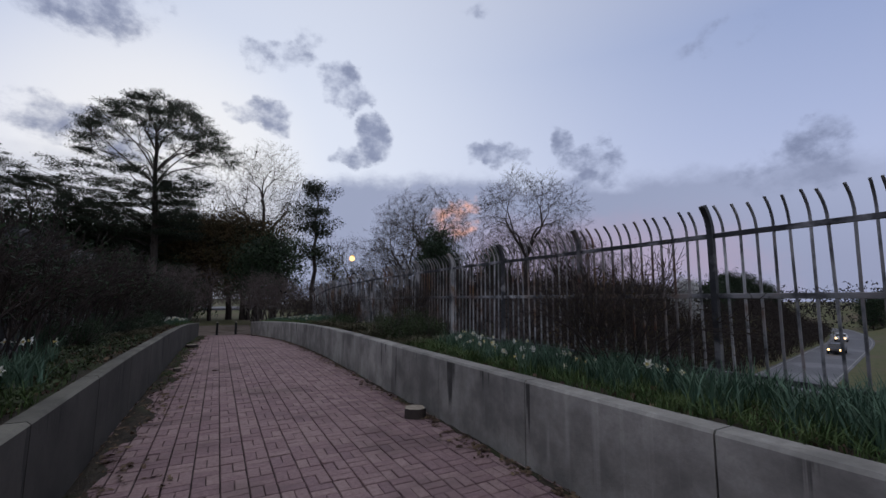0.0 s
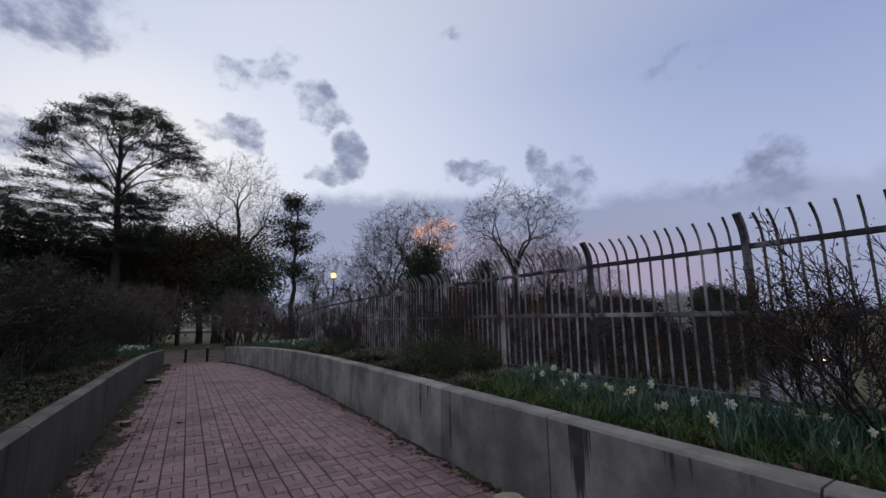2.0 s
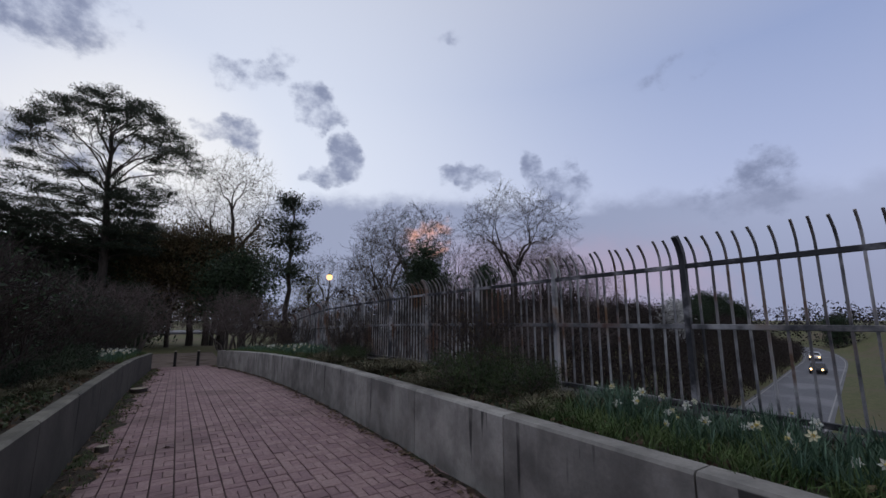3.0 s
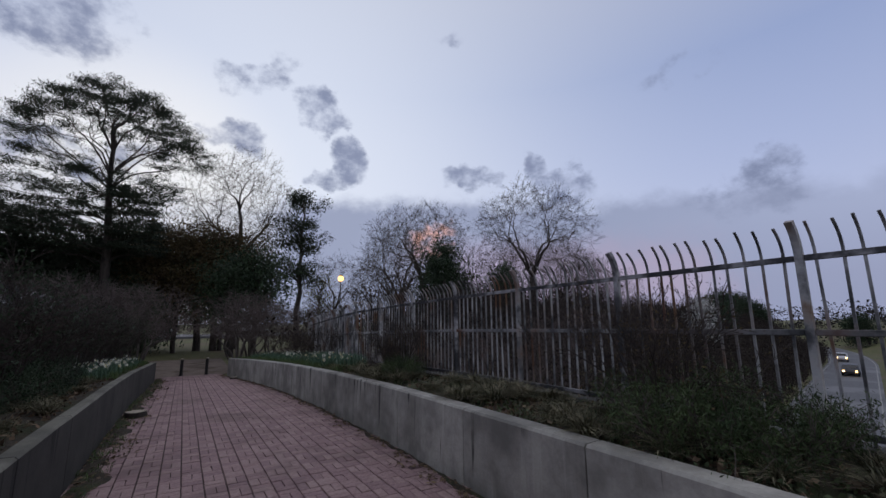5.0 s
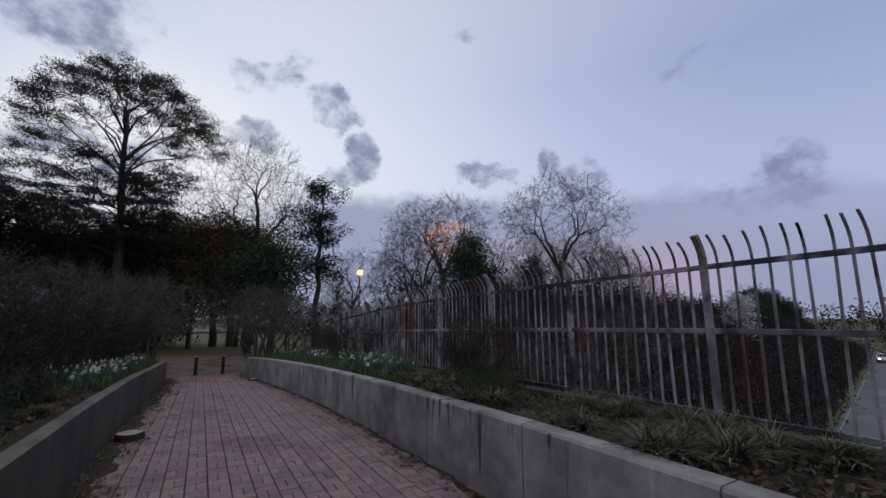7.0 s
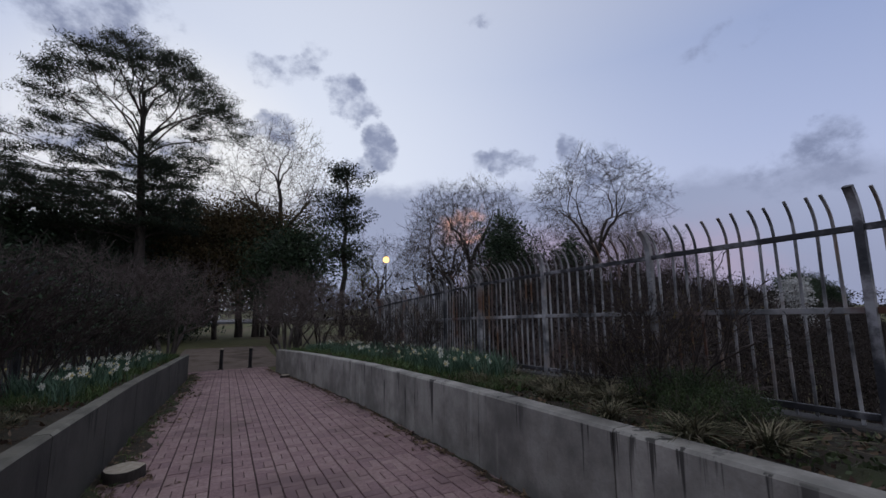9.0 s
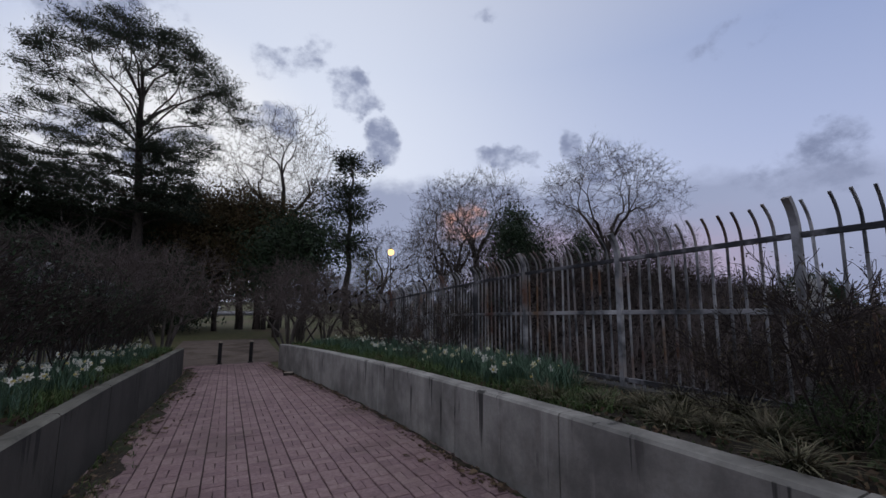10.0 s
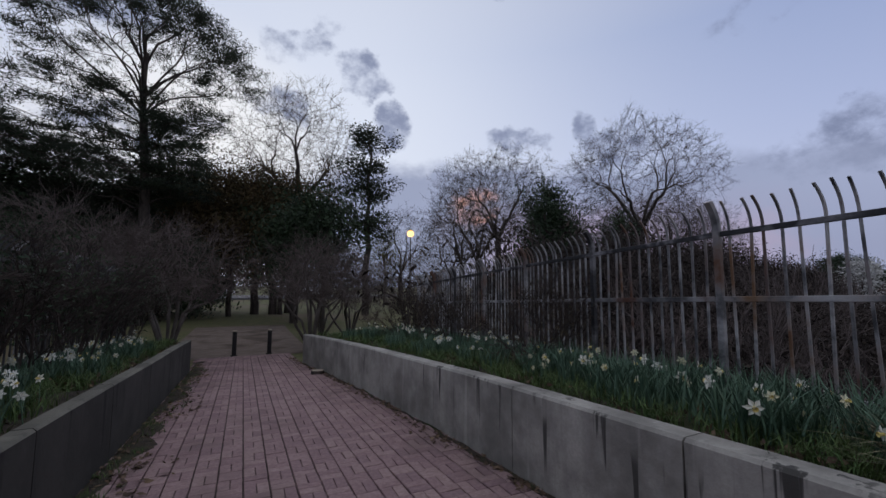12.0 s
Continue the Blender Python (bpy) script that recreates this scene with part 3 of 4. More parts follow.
def crown_points(rng, n, centre, radius, up, down, shell=0.35):
    """Points that fill an uneven dome: radius across, up and down from its centre."""
    d = rng.normal(size=(n, 3))
    d /= np.linalg.norm(d, axis=1)[:, None]
    a = np.arctan2(d[:, 1], d[:, 0])
    lobe = 1 + 0.10 * np.sin(3 * a + rng.uniform(0, 6)) + 0.07 * np.sin(7 * a + rng.uniform(0, 6))
    r = rng.uniform(shell ** 3, 1, n) ** (1 / 3) * lobe
    z = np.where(d[:, 2] > 0, d[:, 2] * up, d[:, 2] * down)
    return np.stack([d[:, 0] * radius * r, d[:, 1] * radius * r, z * r], 1) + np.asarray(centre, float)


def ramify(rnd, rng, p, d, pts, r, soup_of, tips, level=0, kids=(5, 3), reach=(0.6, 0.5), wob=0.1, min_r=0.01, sag=0.0):
    """A limb that forks again and again until every point of the crown has its own twig."""
    n = len(pts)
    k = min(n, kids[min(level, len(kids) - 1)] if level < len(kids) else 2)
    if k > 1:
        mid = pts[rng.choice(n, k, replace=False)]
        for _ in range(4):
            who = np.argmin(((pts[:, None] - mid[None]) ** 2).sum(2), 1)
            mid = np.array([pts[who == j].mean(0) if (who == j).any() else mid[j] for j in range(k)])
        groups = [pts[who == j] for j in range(k)]
    else:
        groups = [pts]
    for g in groups:
        if not len(g):
            continue
        c = Vector(g.mean(0))
        q = c if len(g) == 1 else p.lerp(c, reach[min(level, len(reach) - 1)])
        L = (q - p).length
        m = p.lerp(q, 0.5) + d * L * 0.16 + Vector((rnd.gauss(0, wob), rnd.gauss(0, wob), rnd.gauss(0, wob) - sag)) * L
        r1 = max(min_r, r * (len(g) / n) ** 0.43)
        r2 = max(min_r, r1 * 0.72)
        pts5 = [p, p.lerp(m, 0.55) + d * L * 0.03, m, m.lerp(q, 0.5) + Vector((rnd.gauss(0, wob), rnd.gauss(0, wob), rnd.gauss(0, wob))) * L * 0.3, q]
        soup = soup_of(level)
        if level < 2:
            soup.tube(pts5, [r1, r1 * 0.93, r1 * 0.86, r1 * 0.79, r2], 6)
        else:
            soup.tube([p, m, q] if r1 > 0.02 else [p, q], [r1, (r1 + r2) / 2, r2] if r1 > 0.02 else [r1, r2], 4 if r1 > 0.03 else 3, cap=False)
        e = (q - m).normalized()
        if len(g) == 1:
            tips.append((q, e, m))
        else:
            ramify(rnd, rng, q, e, g, r2, soup_of, tips, level + 1, kids, reach, wob, min_r, sag)


def twig_out(rnd, soup, tips, count, length, r, spread=0.55):
    """Fine twigs fanning from the ends of the branches."""
    for q, e, m in tips:
        for i in range(count):
            a = q if i < 1 else m.lerp(q, rnd.uniform(0.0, 0.95))
            f = rand_dir(rnd, e, spread * rnd.uniform(0.3, 1.5))
            L = length * rnd.uniform(0.5, 1.2)
            b = a + f * L * 0.5
            c = b + (f + Vector((rnd.gauss(0, 0.2), rnd.gauss(0, 0.2), rnd.gauss(0.05, 0.2)))) * L * 0.5
            soup.tube([a, b, c], [r, r * 0.8, r * 0.5], 3, cap=False)


def bare_tree(name, height, seed, label, fork=0.42, radius=7.0, low=0.6, points=620, girth=0.024, bark=BARK, twig_r=0.0105, lean=0.0, kids=(5, 3)):
    """A winter tree: trunk to the fork, rising limbs, a dome of ever finer branches and twigs."""
    rnd = random.Random(seed)
    rng = np.random.default_rng(seed)
    root = tagged(new(name), label, "tree")
    wood, fine, limbs, tips = Soup(), Soup(), [], []
    top = Vector((lean, 0, height * fork))
    r = height * girth
    bow = [Vector((0, 0, -0.3)), Vector((lean * 0.2 + 0.1, 0.05, top.z * 0.35)), Vector((lean * 0.6 - 0.05, 0, top.z * 0.7)), top]
    wood.tube(bow, [r * 1.25, r, r * 0.9, r * 0.85], 9)
    zc = height * low
    pts = crown_points(rng, points, (lean * 1.5, 0, zc), radius, (height - zc) * 0.97, zc - top.z * 1.02, 0.5)

    def soup_of(level):
        if level == 0:
            limbs.append(Soup())
            return limbs[-1]
        return fine

    ramify(rnd, rng, top - Vector((0, 0, 0.1)), Vector((0, 0, 1)), pts, r * 0.8, soup_of, tips, kids=kids, wob=0.07, min_r=twig_r * 1.3)
    twig_out(rnd, fine, tips, 4, height * 0.042, twig_r * 0.75, 0.85)
    stem = mesh_part("trunk", wood.v, wood.f, bark, root, smooth=True)
    for s in limbs:
        mesh_part("limb", s.v, s.f, bark, stem, smooth=True)
    tagged(mesh_part("branchwork", fine.v, fine.f, BARK, root, "fine bare winter twigs"), kind="stuff")
    return root


def pine_tree(name, height, seed, label, width=5.6):
    """A tall pine: bare stem that forks into an airy dome, level tiers below it, fuller on one side."""
    rnd = random.Random(seed)
    rng = np.random.default_rng(seed)
    root = tagged(new(name), label, "tree")
    wood, fine, limbs, tips = Soup(), Soup(), [], []
    n = 10
    stem = [Vector((0.35 * math.sin(i * 0.55) * i / n, 0.3 * math.sin(i * 0.4), height * 0.80 * i / n - 0.3)) for i in range(n + 1)]
    wood.tube(stem, [0.40 * (1 - 0.68 * i / n) for i in range(n + 1)], 9)

    def at(z):
        u = min(0.999, max(0.0, (z + 0.3) / (height * 0.80))) * n
        return stem[int(u)].lerp(stem[int(u) + 1], u % 1)

    def soup_of(level):
        if level == 0:
            limbs.append(Soup())
            return limbs[-1]
        return fine

    # the dome, higher in the middle, drooping to its rim
    m = 300
    a, u = rng.uniform(0, 2 * math.pi, m), np.sqrt(rng.uniform(0.02, 1, m))
    R = u * width * (1 + 0.12 * np.sin(a * 3 + 1)) * np.where(np.cos(a) < 0, 1.14, 1.0)
    z = height * (0.985 - 0.24 * u ** 2.0) + rng.normal(0, 0.25, m) - rng.uniform(0, 1.5, m) * (rng.random(m) < 0.4)
    dome = np.stack([R * np.cos(a), R * np.sin(a), z], 1)
    for lo, hi, f, g in ((0.0, 0.45, 0.74, 0.16), (0.45, 0.8, 0.65, 0.15), (0.8, 9.0, 0.60, 0.13)):
        part_pts = dome[(u >= lo) & (u < hi)]
        ramify(rnd, rng, at(height * f), Vector((0, 0, 1)), part_pts, g, soup_of, tips, kids=(6, 3), reach=(0.66, 0.5), wob=0.09, min_r=0.02, sag=0.04)
    # level tiers below
    for f, left, right in ((0.60, 6.6, 4.6), (0.55, 8.6, 3.2), (0.51, 8.8, 3.6), (0.46, 8.0, 3.4), (0.41, 7.0, 3.2), (0.36, 5.6, 3.4)):
        k = 64
        a = rng.uniform(0, 2 * math.pi, k)
        R = np.where(np.cos(a) < 0, left, right) * rng.uniform(0.35, 1.0, k) * np.where(np.abs(np.sin(a)) > 0.8, 0.7, 1.0)
        pts = np.stack([R * np.cos(a), R * np.sin(a), height * f + 0.4 + 0.05 * R + rng.normal(0, 0.22, k)], 1)
        ramify(rnd, rng, at(height * f - 0.5), Vector((0, 0, 0.2)), pts, 0.10, soup_of, tips, kids=(5, 3), reach=(0.6, 0.5), wob=0.08, min_r=0.018, sag=0.05)
    spots = []
    for q, e, mm in tips:
        spots += [q, q.lerp(mm, 0.4)] + [q + Vector((rnd.gauss(0, 0.42), rnd.gauss(0, 0.42), rnd.gauss(0.05, 0.07))) for _ in range(2)]
    leaf = Soup()
    leaf.clumps(rng, spots, 0.5, 38, 0.22, 0.036, 0.34)
    stem_ob = mesh_part("trunk", wood.v, wood.f, BARK, root, smooth=True)
    for s in limbs:
        mesh_part("limb", s.v, s.f, BARK, stem_ob, smooth=True)
    tagged(mesh_part("branchwork", fine.v, fine.f, BARK, root, "thin dark pine branches"), kind="stuff")
    mesh_part("foliage", leaf.v, leaf.f, NEEDLE, root, "dark tufted pine needles")
    return root


def crape_myrtle(name, seed, label, stems=6, height=4.2, radius=2.25, clear=1.55):
    """Leaning bare stems from one stool under a wide flat dome of twigs."""
    rnd = random.Random(seed)
    rng = np.random.default_rng(seed)
    root = tagged(new(name), label, "tree")
    fine, stools, tips = Soup(), [], []
    pts = crown_points(rng, 420, (0, 0, height * 0.58), radius, height * 0.40, height * 0.58 - clear)

    def soup_of(level):
        if level == 0:
            stools.append(Soup())
            return stools[-1]
        return fine

    ramify(rnd, rng, Vector((0, 0, -0.1)), Vector((0, 0, 1)), pts, 0.12, soup_of, tips, kids=(stems, 4, 3), reach=(0.72, 0.5), wob=0.06, min_r=0.006)
    twig_out(rnd, fine, tips, 6, 0.5, 0.0045, 0.6)
    for s in stools:
        mesh_part("stem", s.v, s.f, BARK_PALE, root, smooth=True)
    tagged(mesh_part("branchwork", fine.v, fine.f, TWIG, root, "fine bare winter twigs"), kind="stuff")
    return root


def leafy_tree(name, height, width, seed, label, leaf_mat=EVERGREEN, bottom=0.2, leaf=0.3, count=34, tips_keep=1.0, lumps=None, cone=False, bark=BARK, girth=0.018):
    """Leaves in clumps on real limbs; uneven outline with gaps."""
    rnd = random.Random(seed)
    rng = np.random.default_rng(seed)
    root = tagged(new(name), label, "tree")
    wood, leaves = Soup(), Soup()
    spots = []
    n = 8
    stem = [Vector((rnd.gauss(0, 0.05) * i, rnd.gauss(0, 0.05) * i, height * 0.94 * i / n - 0.3)) for i in range(n + 1)]
    wood.tube(stem, [height * girth * (1 - 0.85 * i / n) + 0.02 for i in range(n + 1)], 8)
    total = 46
    for i in range(total):
        u = bottom + (1 - bottom) * (i + rnd.random()) / total
        if lumps and not any(a <= u <= b for a, b in lumps):
            continue
        k = min(int(u * n), n - 1)
        p = stem[k].lerp(stem[k + 1], u * n - k)
        w = (u - bottom) / (1 - bottom)
        prof = (1 - w) ** 0.8 + 0.08 if cone else math.sin(math.pi * min(1, 0.18 + 0.8 * w)) ** 0.7
        a = i * 2.399 + rnd.uniform(-0.5, 0.5)
        reach = width * prof * rnd.uniform(0.6, 1.12)
        d = Vector((math.cos(a), math.sin(a), 0.15 if cone else 0.45 + 0.5 * w)).normalized()
        q = p + d * reach
        mid = p.lerp(q, 0.5) + Vector((rnd.gauss(0, 0.1), rnd.gauss(0, 0.1), 0.1 * reach))
        wood.tube([p, mid, q], [0.03 + 0.012 * reach, 0.03, 0.014], 4)
        for _ in range(int(3 + reach * 3)):
            b = mid.lerp(q, rnd.uniform(-0.6, 1.05))
            spots.append(b + Vector((rnd.gauss(0, 1), rnd.gauss(0, 1), rnd.gauss(0, 0.7))) * 0.22 * width)
    leaves.clumps(rng, spots, 0.5 + 0.08 * width, count, leaf, leaf * 0.45, 0.8)
    mesh_part("trunk", wood.v, wood.f, bark, root, smooth=True)
    mesh_part("crown", leaves.v, leaves.f, leaf_mat, root)
    return root


def stem_shrub(name, height, width, seed, label, stems=7, kids=((5, 0.35), (5, 0.3), (4, 0.2)), base=0.15, thick=0.035, bark=BARK_PALE, lean=0.45, leaves=None, category="shrub", min_r=0.004):
    """Many stems from one stool, fanning out into fine twigs."""
    rnd = random.Random(seed)
    root = tagged(new(name), label, category)
    fine = Soup()
    tips = []
    for i in range(stems):
        wood = Soup()
        a = i * 2.4 + rnd.uniform(-0.4, 0.4)
        out = lean * rnd.uniform(0.4, 1.2)
        grow(rnd, [wood, wood, fine, fine], Vector((math.cos(a) * base, math.sin(a) * base, -0.05)), Vector((math.cos(a) * out, math.sin(a) * out, 1)).normalized(),
             height * rnd.uniform(0.5, 0.68), thick * rnd.uniform(0.7, 1.1), 0, list(kids), [0.55 * width, 0.5 * width, 0.55, 0.6], 0.05, 0.12, tips, 0.5, min_r, (0.36, 0.58))
        mesh_part("stem", wood.v, wood.f, bark, root, smooth=True)
    tagged(mesh_part("branchwork", fine.v, fine.f, BRIAR if bark is BRIAR else TWIG, root, "fine bare winter twigs"), kind="stuff")
    if leaves:
        rng = np.random.default_rng(seed)
        lv = Soup()
        lv.clumps(rng, [t for t in tips if rnd.random() < leaves[1]], 0.12, leaves[2], leaves[3], leaves[3] * 0.4, 0.9)
        mesh_part("foliage", lv.v, lv.f, leaves[0], root)
    return root


def stand(x, y, turn=0.0, scale=1.0, sink=0.0):
    return pose(x, y, float(terrain(x, y)) - sink, 0, 0, turn) @ Matrix.Scale(scale, 4)


def place(ob, m):
    ob.matrix_basis = m
    return ob


pine = place(pine_tree("pine_tree", 19.9, 11, "tall dark pine with a broad flat-topped crown"), stand(-3.9, 42.6, 0))
copy_thing(pine, stand(-19, 47, 130, 0.82))
copy_thing(pine, stand(-12.0, 43.8, 75, 0.6))
copy_thing(pine, stand(-8.0, 46.0, 200, 0.56))
copy_thing(pine, stand(-16.5, 40.0, 310, 0.62))
copy_thing(pine, stand(-30, 40, 250, 0.8))
holly = place(leafy_tree("holly_tree", 16.0, 2.6, 21, "slim dark evergreen tree with ragged clumps of leaves", NEEDLE, 0.34, 0.22, 70, lumps=((0.40, 0.49), (0.60, 0.67), (0.73, 0.79), (0.90, 1.0))), stand(10.4, 46.4, 40))
oak = place(bare_tree("bare_oak", 20.6, 31, "tall bare grey winter oak on the lawn", 0.4, 5.2, 0.66, 1150), stand(5.5, 51.5, 0))
russet = place(leafy_tree("russet_tree", 11.0, 5.0, 41, "broad tree with thinning olive and russet leaves", RUSSET, 0.34, 0.2, 44), stand(0.8, 48.5, 70))
copy_thing(russet, stand(4.4, 49.5, 190, 0.98))
copy_thing(russet, stand(-1.6, 51.0, 300, 0.95))
elm = place(bare_tree("bare_elm", 19.2, 35, "wide bare winter tree with a vase-shaped crown", 0.40, 7.6, 0.72, 1500, lean=0.3), stand(36.0, 41.0, 15))
ash = place(bare_tree("bare_ash", 15.8, 37, "bare winter tree with rising limbs", 0.30, 5.6, 0.60, 1050), stand(23.8, 51.0, 80))
for x, y, a, s in ((30, 56, 200, 1.0), (27, 60, 120, 0.98), (35, 53, 60, 0.88), (17.5, 57, 310, 0.72), (46, 45, 40, 0.72), (51, 47, 290, 0.85), (57, 48, 170, 0.8), (65, 49, 100, 0.75), (43, 39, 210, 0.72), (41, 50, 130, 0.9), (19.5, 49, 20, 0.62)):
    copy_thing(ash if int(x) % 2 else elm, stand(x, y, a, s))
cedar = place(leafy_tree("cedar_tree", 9.6, 2.9, 51, "dark green cedar with a dense cone of foliage", EVERGREEN, 0.06, 0.2, 80, cone=True), stand(19.4, 35.9))
copy_thing(cedar, stand(20.9, 35.3, 90, 0.86))
copy_thing(cedar, stand(27.5, 36.5, 30, 0.88))
place(leafy_tree("budding_tree", 8.6, 2.6, 57, "small tree with a haze of yellow-green buds by the lamp", BUD, 0.3, 0.16, 9, girth=0.012), stand(15.6, 57.0))
broad = place(leafy_tree("evergreen_tree", 10.5, 5.2, 55, "broad dark evergreen tree", EVERGREEN, 0.1, 0.34, 36), stand(-11, 46, 0, 0.82))
for x, y, a, s in ((-5.5, 51, 75, 1.1), (-1.5, 55, 15, 1.05), (-9.5, 49, 250, 1.05), (-7.5, 52, 50, 0.8), (-4.2, 54, 120, 0.78), (-14, 50, 200, 0.8), (-9, 41, 20, 0.62), (-6.5, 44, 90, 0.66), (-2.0, 46, 10, 0.6), (-12, 39, 150, 0.6), (-17, 44, 60, 0.85), (74, 38, 40, 0.6), (82, 41, 140, 0.65), (66, 36, 230, 0.6), (-16, 55, 10, 1.1), (-22, 38, 300, 0.8), (-14, 34, 200, 0.55), (-28, 52, 20, 1.1), (-5.0, 66, 80, 1.0)):
    copy_thing(broad, stand(x, y, a, s))
# evergreens on the far bank of the cutting and small ones beyond the road
for x, y, a, s in ((104, 50, 60, 0.95), (112, 50, 120, 0.9), (121, 50, 200, 0.75), (130, 52, 270, 0.65), (149, 38, 90, 0.95), (160, 8, 90, 0.7), (150, 14, 20, 0.5), (185, 16, 20, 0.6)):
    copy_thing(broad, stand(x, y, a, s))
pear = place(leafy_tree("blossom_tree", 7.2, 1.9, 61, "small tree in thin white spring blossom", BLOSSOM, 0.2, 0.3, 14), stand(54.5, 31.2, 30))

# crape myrtles arching over the far end of the walk
myrtle = place(crape_myrtle("crape_myrtle", 71, "bare multi-stemmed crape myrtle with a fan of fine twigs"), stand(-0.75, 28.0, 0))
for x, y, a, s in ((3.3, 29.2, 100, 1.0), (5.0, 30.5, 30, 0.85), (-3.0, 27.0, 200, 1.05), (-5.5, 26.5, 300, 1.05), (6.8, 28.4, 160, 0.85), (-2.2, 30.8, 20, 1.05), (4.4, 33.0, 250, 1.0)):
    copy_thing(myrtle, stand(x, y, a, s))

# brush outside the fences
brush = place(stem_shrub("brush_shrub", 3.0, 1.0, 81, "tangled bare brown roadside brush", 8, ((4, 0.25), (5, 0.2), (4, 0.1)), 0.35, 0.022, TWIG, lean=0.6), stand(-4.0, 22, 0))
rb = random.Random(7)


def on_bank(x, y):
    return float(terrain(x, y))


for x, y, s in ((-4.4, 16.5, 1.7), (-5.2, 18.5, 1.5), (-4.4, 20.5, 1.3), (-4.2, 23.5, 1.05), (-7, 17.5, 1.6), (-10, 18.5, 1.6), (-13, 20, 1.5), (-16, 22, 1.4),
                (-6.5, 20.5, 1.3), (-6.8, 23, 1.1), (-7.5, 26, 1.1), (-9, 22, 1.2), (-6.5, 30, 1.0), (-9.5, 30, 1.1), (-12, 27, 1.1), (-8, 35, 1.0), (-5, 35, 0.9), (-16, 30, 1.2), (-20, 26, 1.3),
                (8.6, 18.8, 2.15), (10.4, 19.8, 2.1), (12.6, 20.4, 2.2), (10.6, 22.6, 1.75), (15.2, 21.6, 2.2), (18.4, 22.6, 2.2), (13.4, 24.2, 1.65), (22.0, 24.6, 2.1), (17.0, 25.5, 1.6), (7.4, 20.6, 1.6), (26, 25.5, 2.2), (30, 27, 2.1),
                (7.0, 23, 0.75), (7.4, 26.5, 0.65), (8.4, 29, 0.6), (10.5, 33, 0.6), (12.5, 30, 0.7), (14, 33, 0.9), (16.5, 30, 0.9), (14, 28, 0.9), (18, 38, 0.9), (7.6, 36, 0.55)):
    # those beside the bridge stand tall on the slope of the cutting
    z = on_bank(x, y)
    copy_thing(brush, pose(x, y, z, 0, 0, rb.uniform(0, 360)) @ Matrix.Scale(s, 4))


def bank_growth():
    """Dense dark brush along the far slope of the cutting."""
    rnd = random.Random(91)
    rng = np.random.default_rng(91)
    s, lv, spots = Soup(), Soup(), []
    for i in range(5600):
        x = 6 + 130 * rnd.random() ** 1.2
        d = rnd.uniform(3.5, 26)
        if x < 17 and d > 17:
            continue
        y = road_y(x) + d * 1.02
        z = float(terrain(x, y))
        h = rnd.uniform(1.3, 2.8) + max(0.0, d - 9) * 0.17 * (x > 13) + 1.5 * (8 < x < 62 and 6 < d < 20)
        p = Vector((x, y, z - 0.1))
        t = p + Vector((rnd.gauss(0, 0.5), rnd.gauss(0, 0.5), h))
        m = p.lerp(t, 0.5) + Vector((rnd.gauss(0, 0.15), rnd.gauss(0, 0.15), 0))
        s.tube([p, m, t], [0.06, 0.04, 0.014], 3)
        for _ in range(5):
            a = p.lerp(t, rnd.uniform(0.3, 0.95))
            b = a + Vector((rnd.gauss(0, 0.5), rnd.gauss(0, 0.5), rnd.uniform(0.1, 0.8)))
            s.tube([a, b], [0.02, 0.01], 3)
            spots.append(b)
    lv.clumps(rng, spots[::2], 0.8, 12, 0.26, 0.08, 0.9)
    a = tagged(mesh_part("bank_undergrowth", s.v, s.f, BRIAR), "dense dark winter brush on the road bank", "undergrowth", kind="stuff")
    mesh_part("foliage", lv.v, lv.f, THICKET, a, "dark dead leaves and twigs")


bank_growth()


def far_woods():
    """The wooded skyline far off, all round."""
    rng = np.random.default_rng(5)
    s = Soup()
    n = 5200
    a = rng.uniform(0, 2 * math.pi, n)
    r = rng.uniform(150, 260, n)
    x, y = r * np.sin(a), r * np.cos(a)
    keep = (np.abs(y - road_y(x)) > 16) | (x > 0)
    x, y = x[keep], y[keep]
    h = 3.5 + 3.0 * np.abs(np.sin(np.arctan2(x, y) * 9)) + rng.uniform(0, 2.5, len(x))
    u = rng.uniform(0, 1, len(x)) ** 0.7
    spots = np.stack([x, y, np.array([float(terrain(p, q)) for p, q in zip(x, y)]) + u * h], 1)
    s.clumps(rng, spots, 3.0, 24, 0.85, 0.42, 0.7)
    tagged(mesh_part("far_woods", s.v, s.f, FAR_WOOD), "hazy brown winter woods on the skyline", "woods", kind="stuff")


far_woods()

# ---------------- planting in the beds ----------------


def blades(soup, rnd, n, radius, h0, h1, width, bend, segs=3):
    """Strap leaves fanning from a crown, each a folded strip with a pointed end."""
    for _ in range(n):
        a, b = rnd.uniform(0, 6.283), rnd.uniform(0, 6.283)
        rr = radius * math.sqrt(rnd.random())
        x, y = rr * math.cos(b), rr * math.sin(b)
        h = rnd.uniform(h0, h1)
        out = bend * rnd.uniform(0.3, 1.3)
        cx, cy = math.cos(a), math.sin(a)
        base = len(soup.v)
        w = width * rnd.uniform(0.7, 1.2)
        for i in range(segs + 1):
            u = i / segs
            k = out * u * u * h
            z = h * (u - 0.45 * min(1.2, out) * u * u)
            ww = w * (1 - u ** 2.2) * 0.5 + 0.0008
            px, py = x + cx * k, y + cy * k
            soup.v += [(px - cy * ww, py + cx * ww, z), (px, py, z - ww * 0.5), (px + cy * ww, py - cx * ww, z)]
            if i:
                j = base + 3 * i
                soup.f += [(j - 3, j - 2, j + 1, j), (j - 2, j - 1, j + 2, j + 1)]


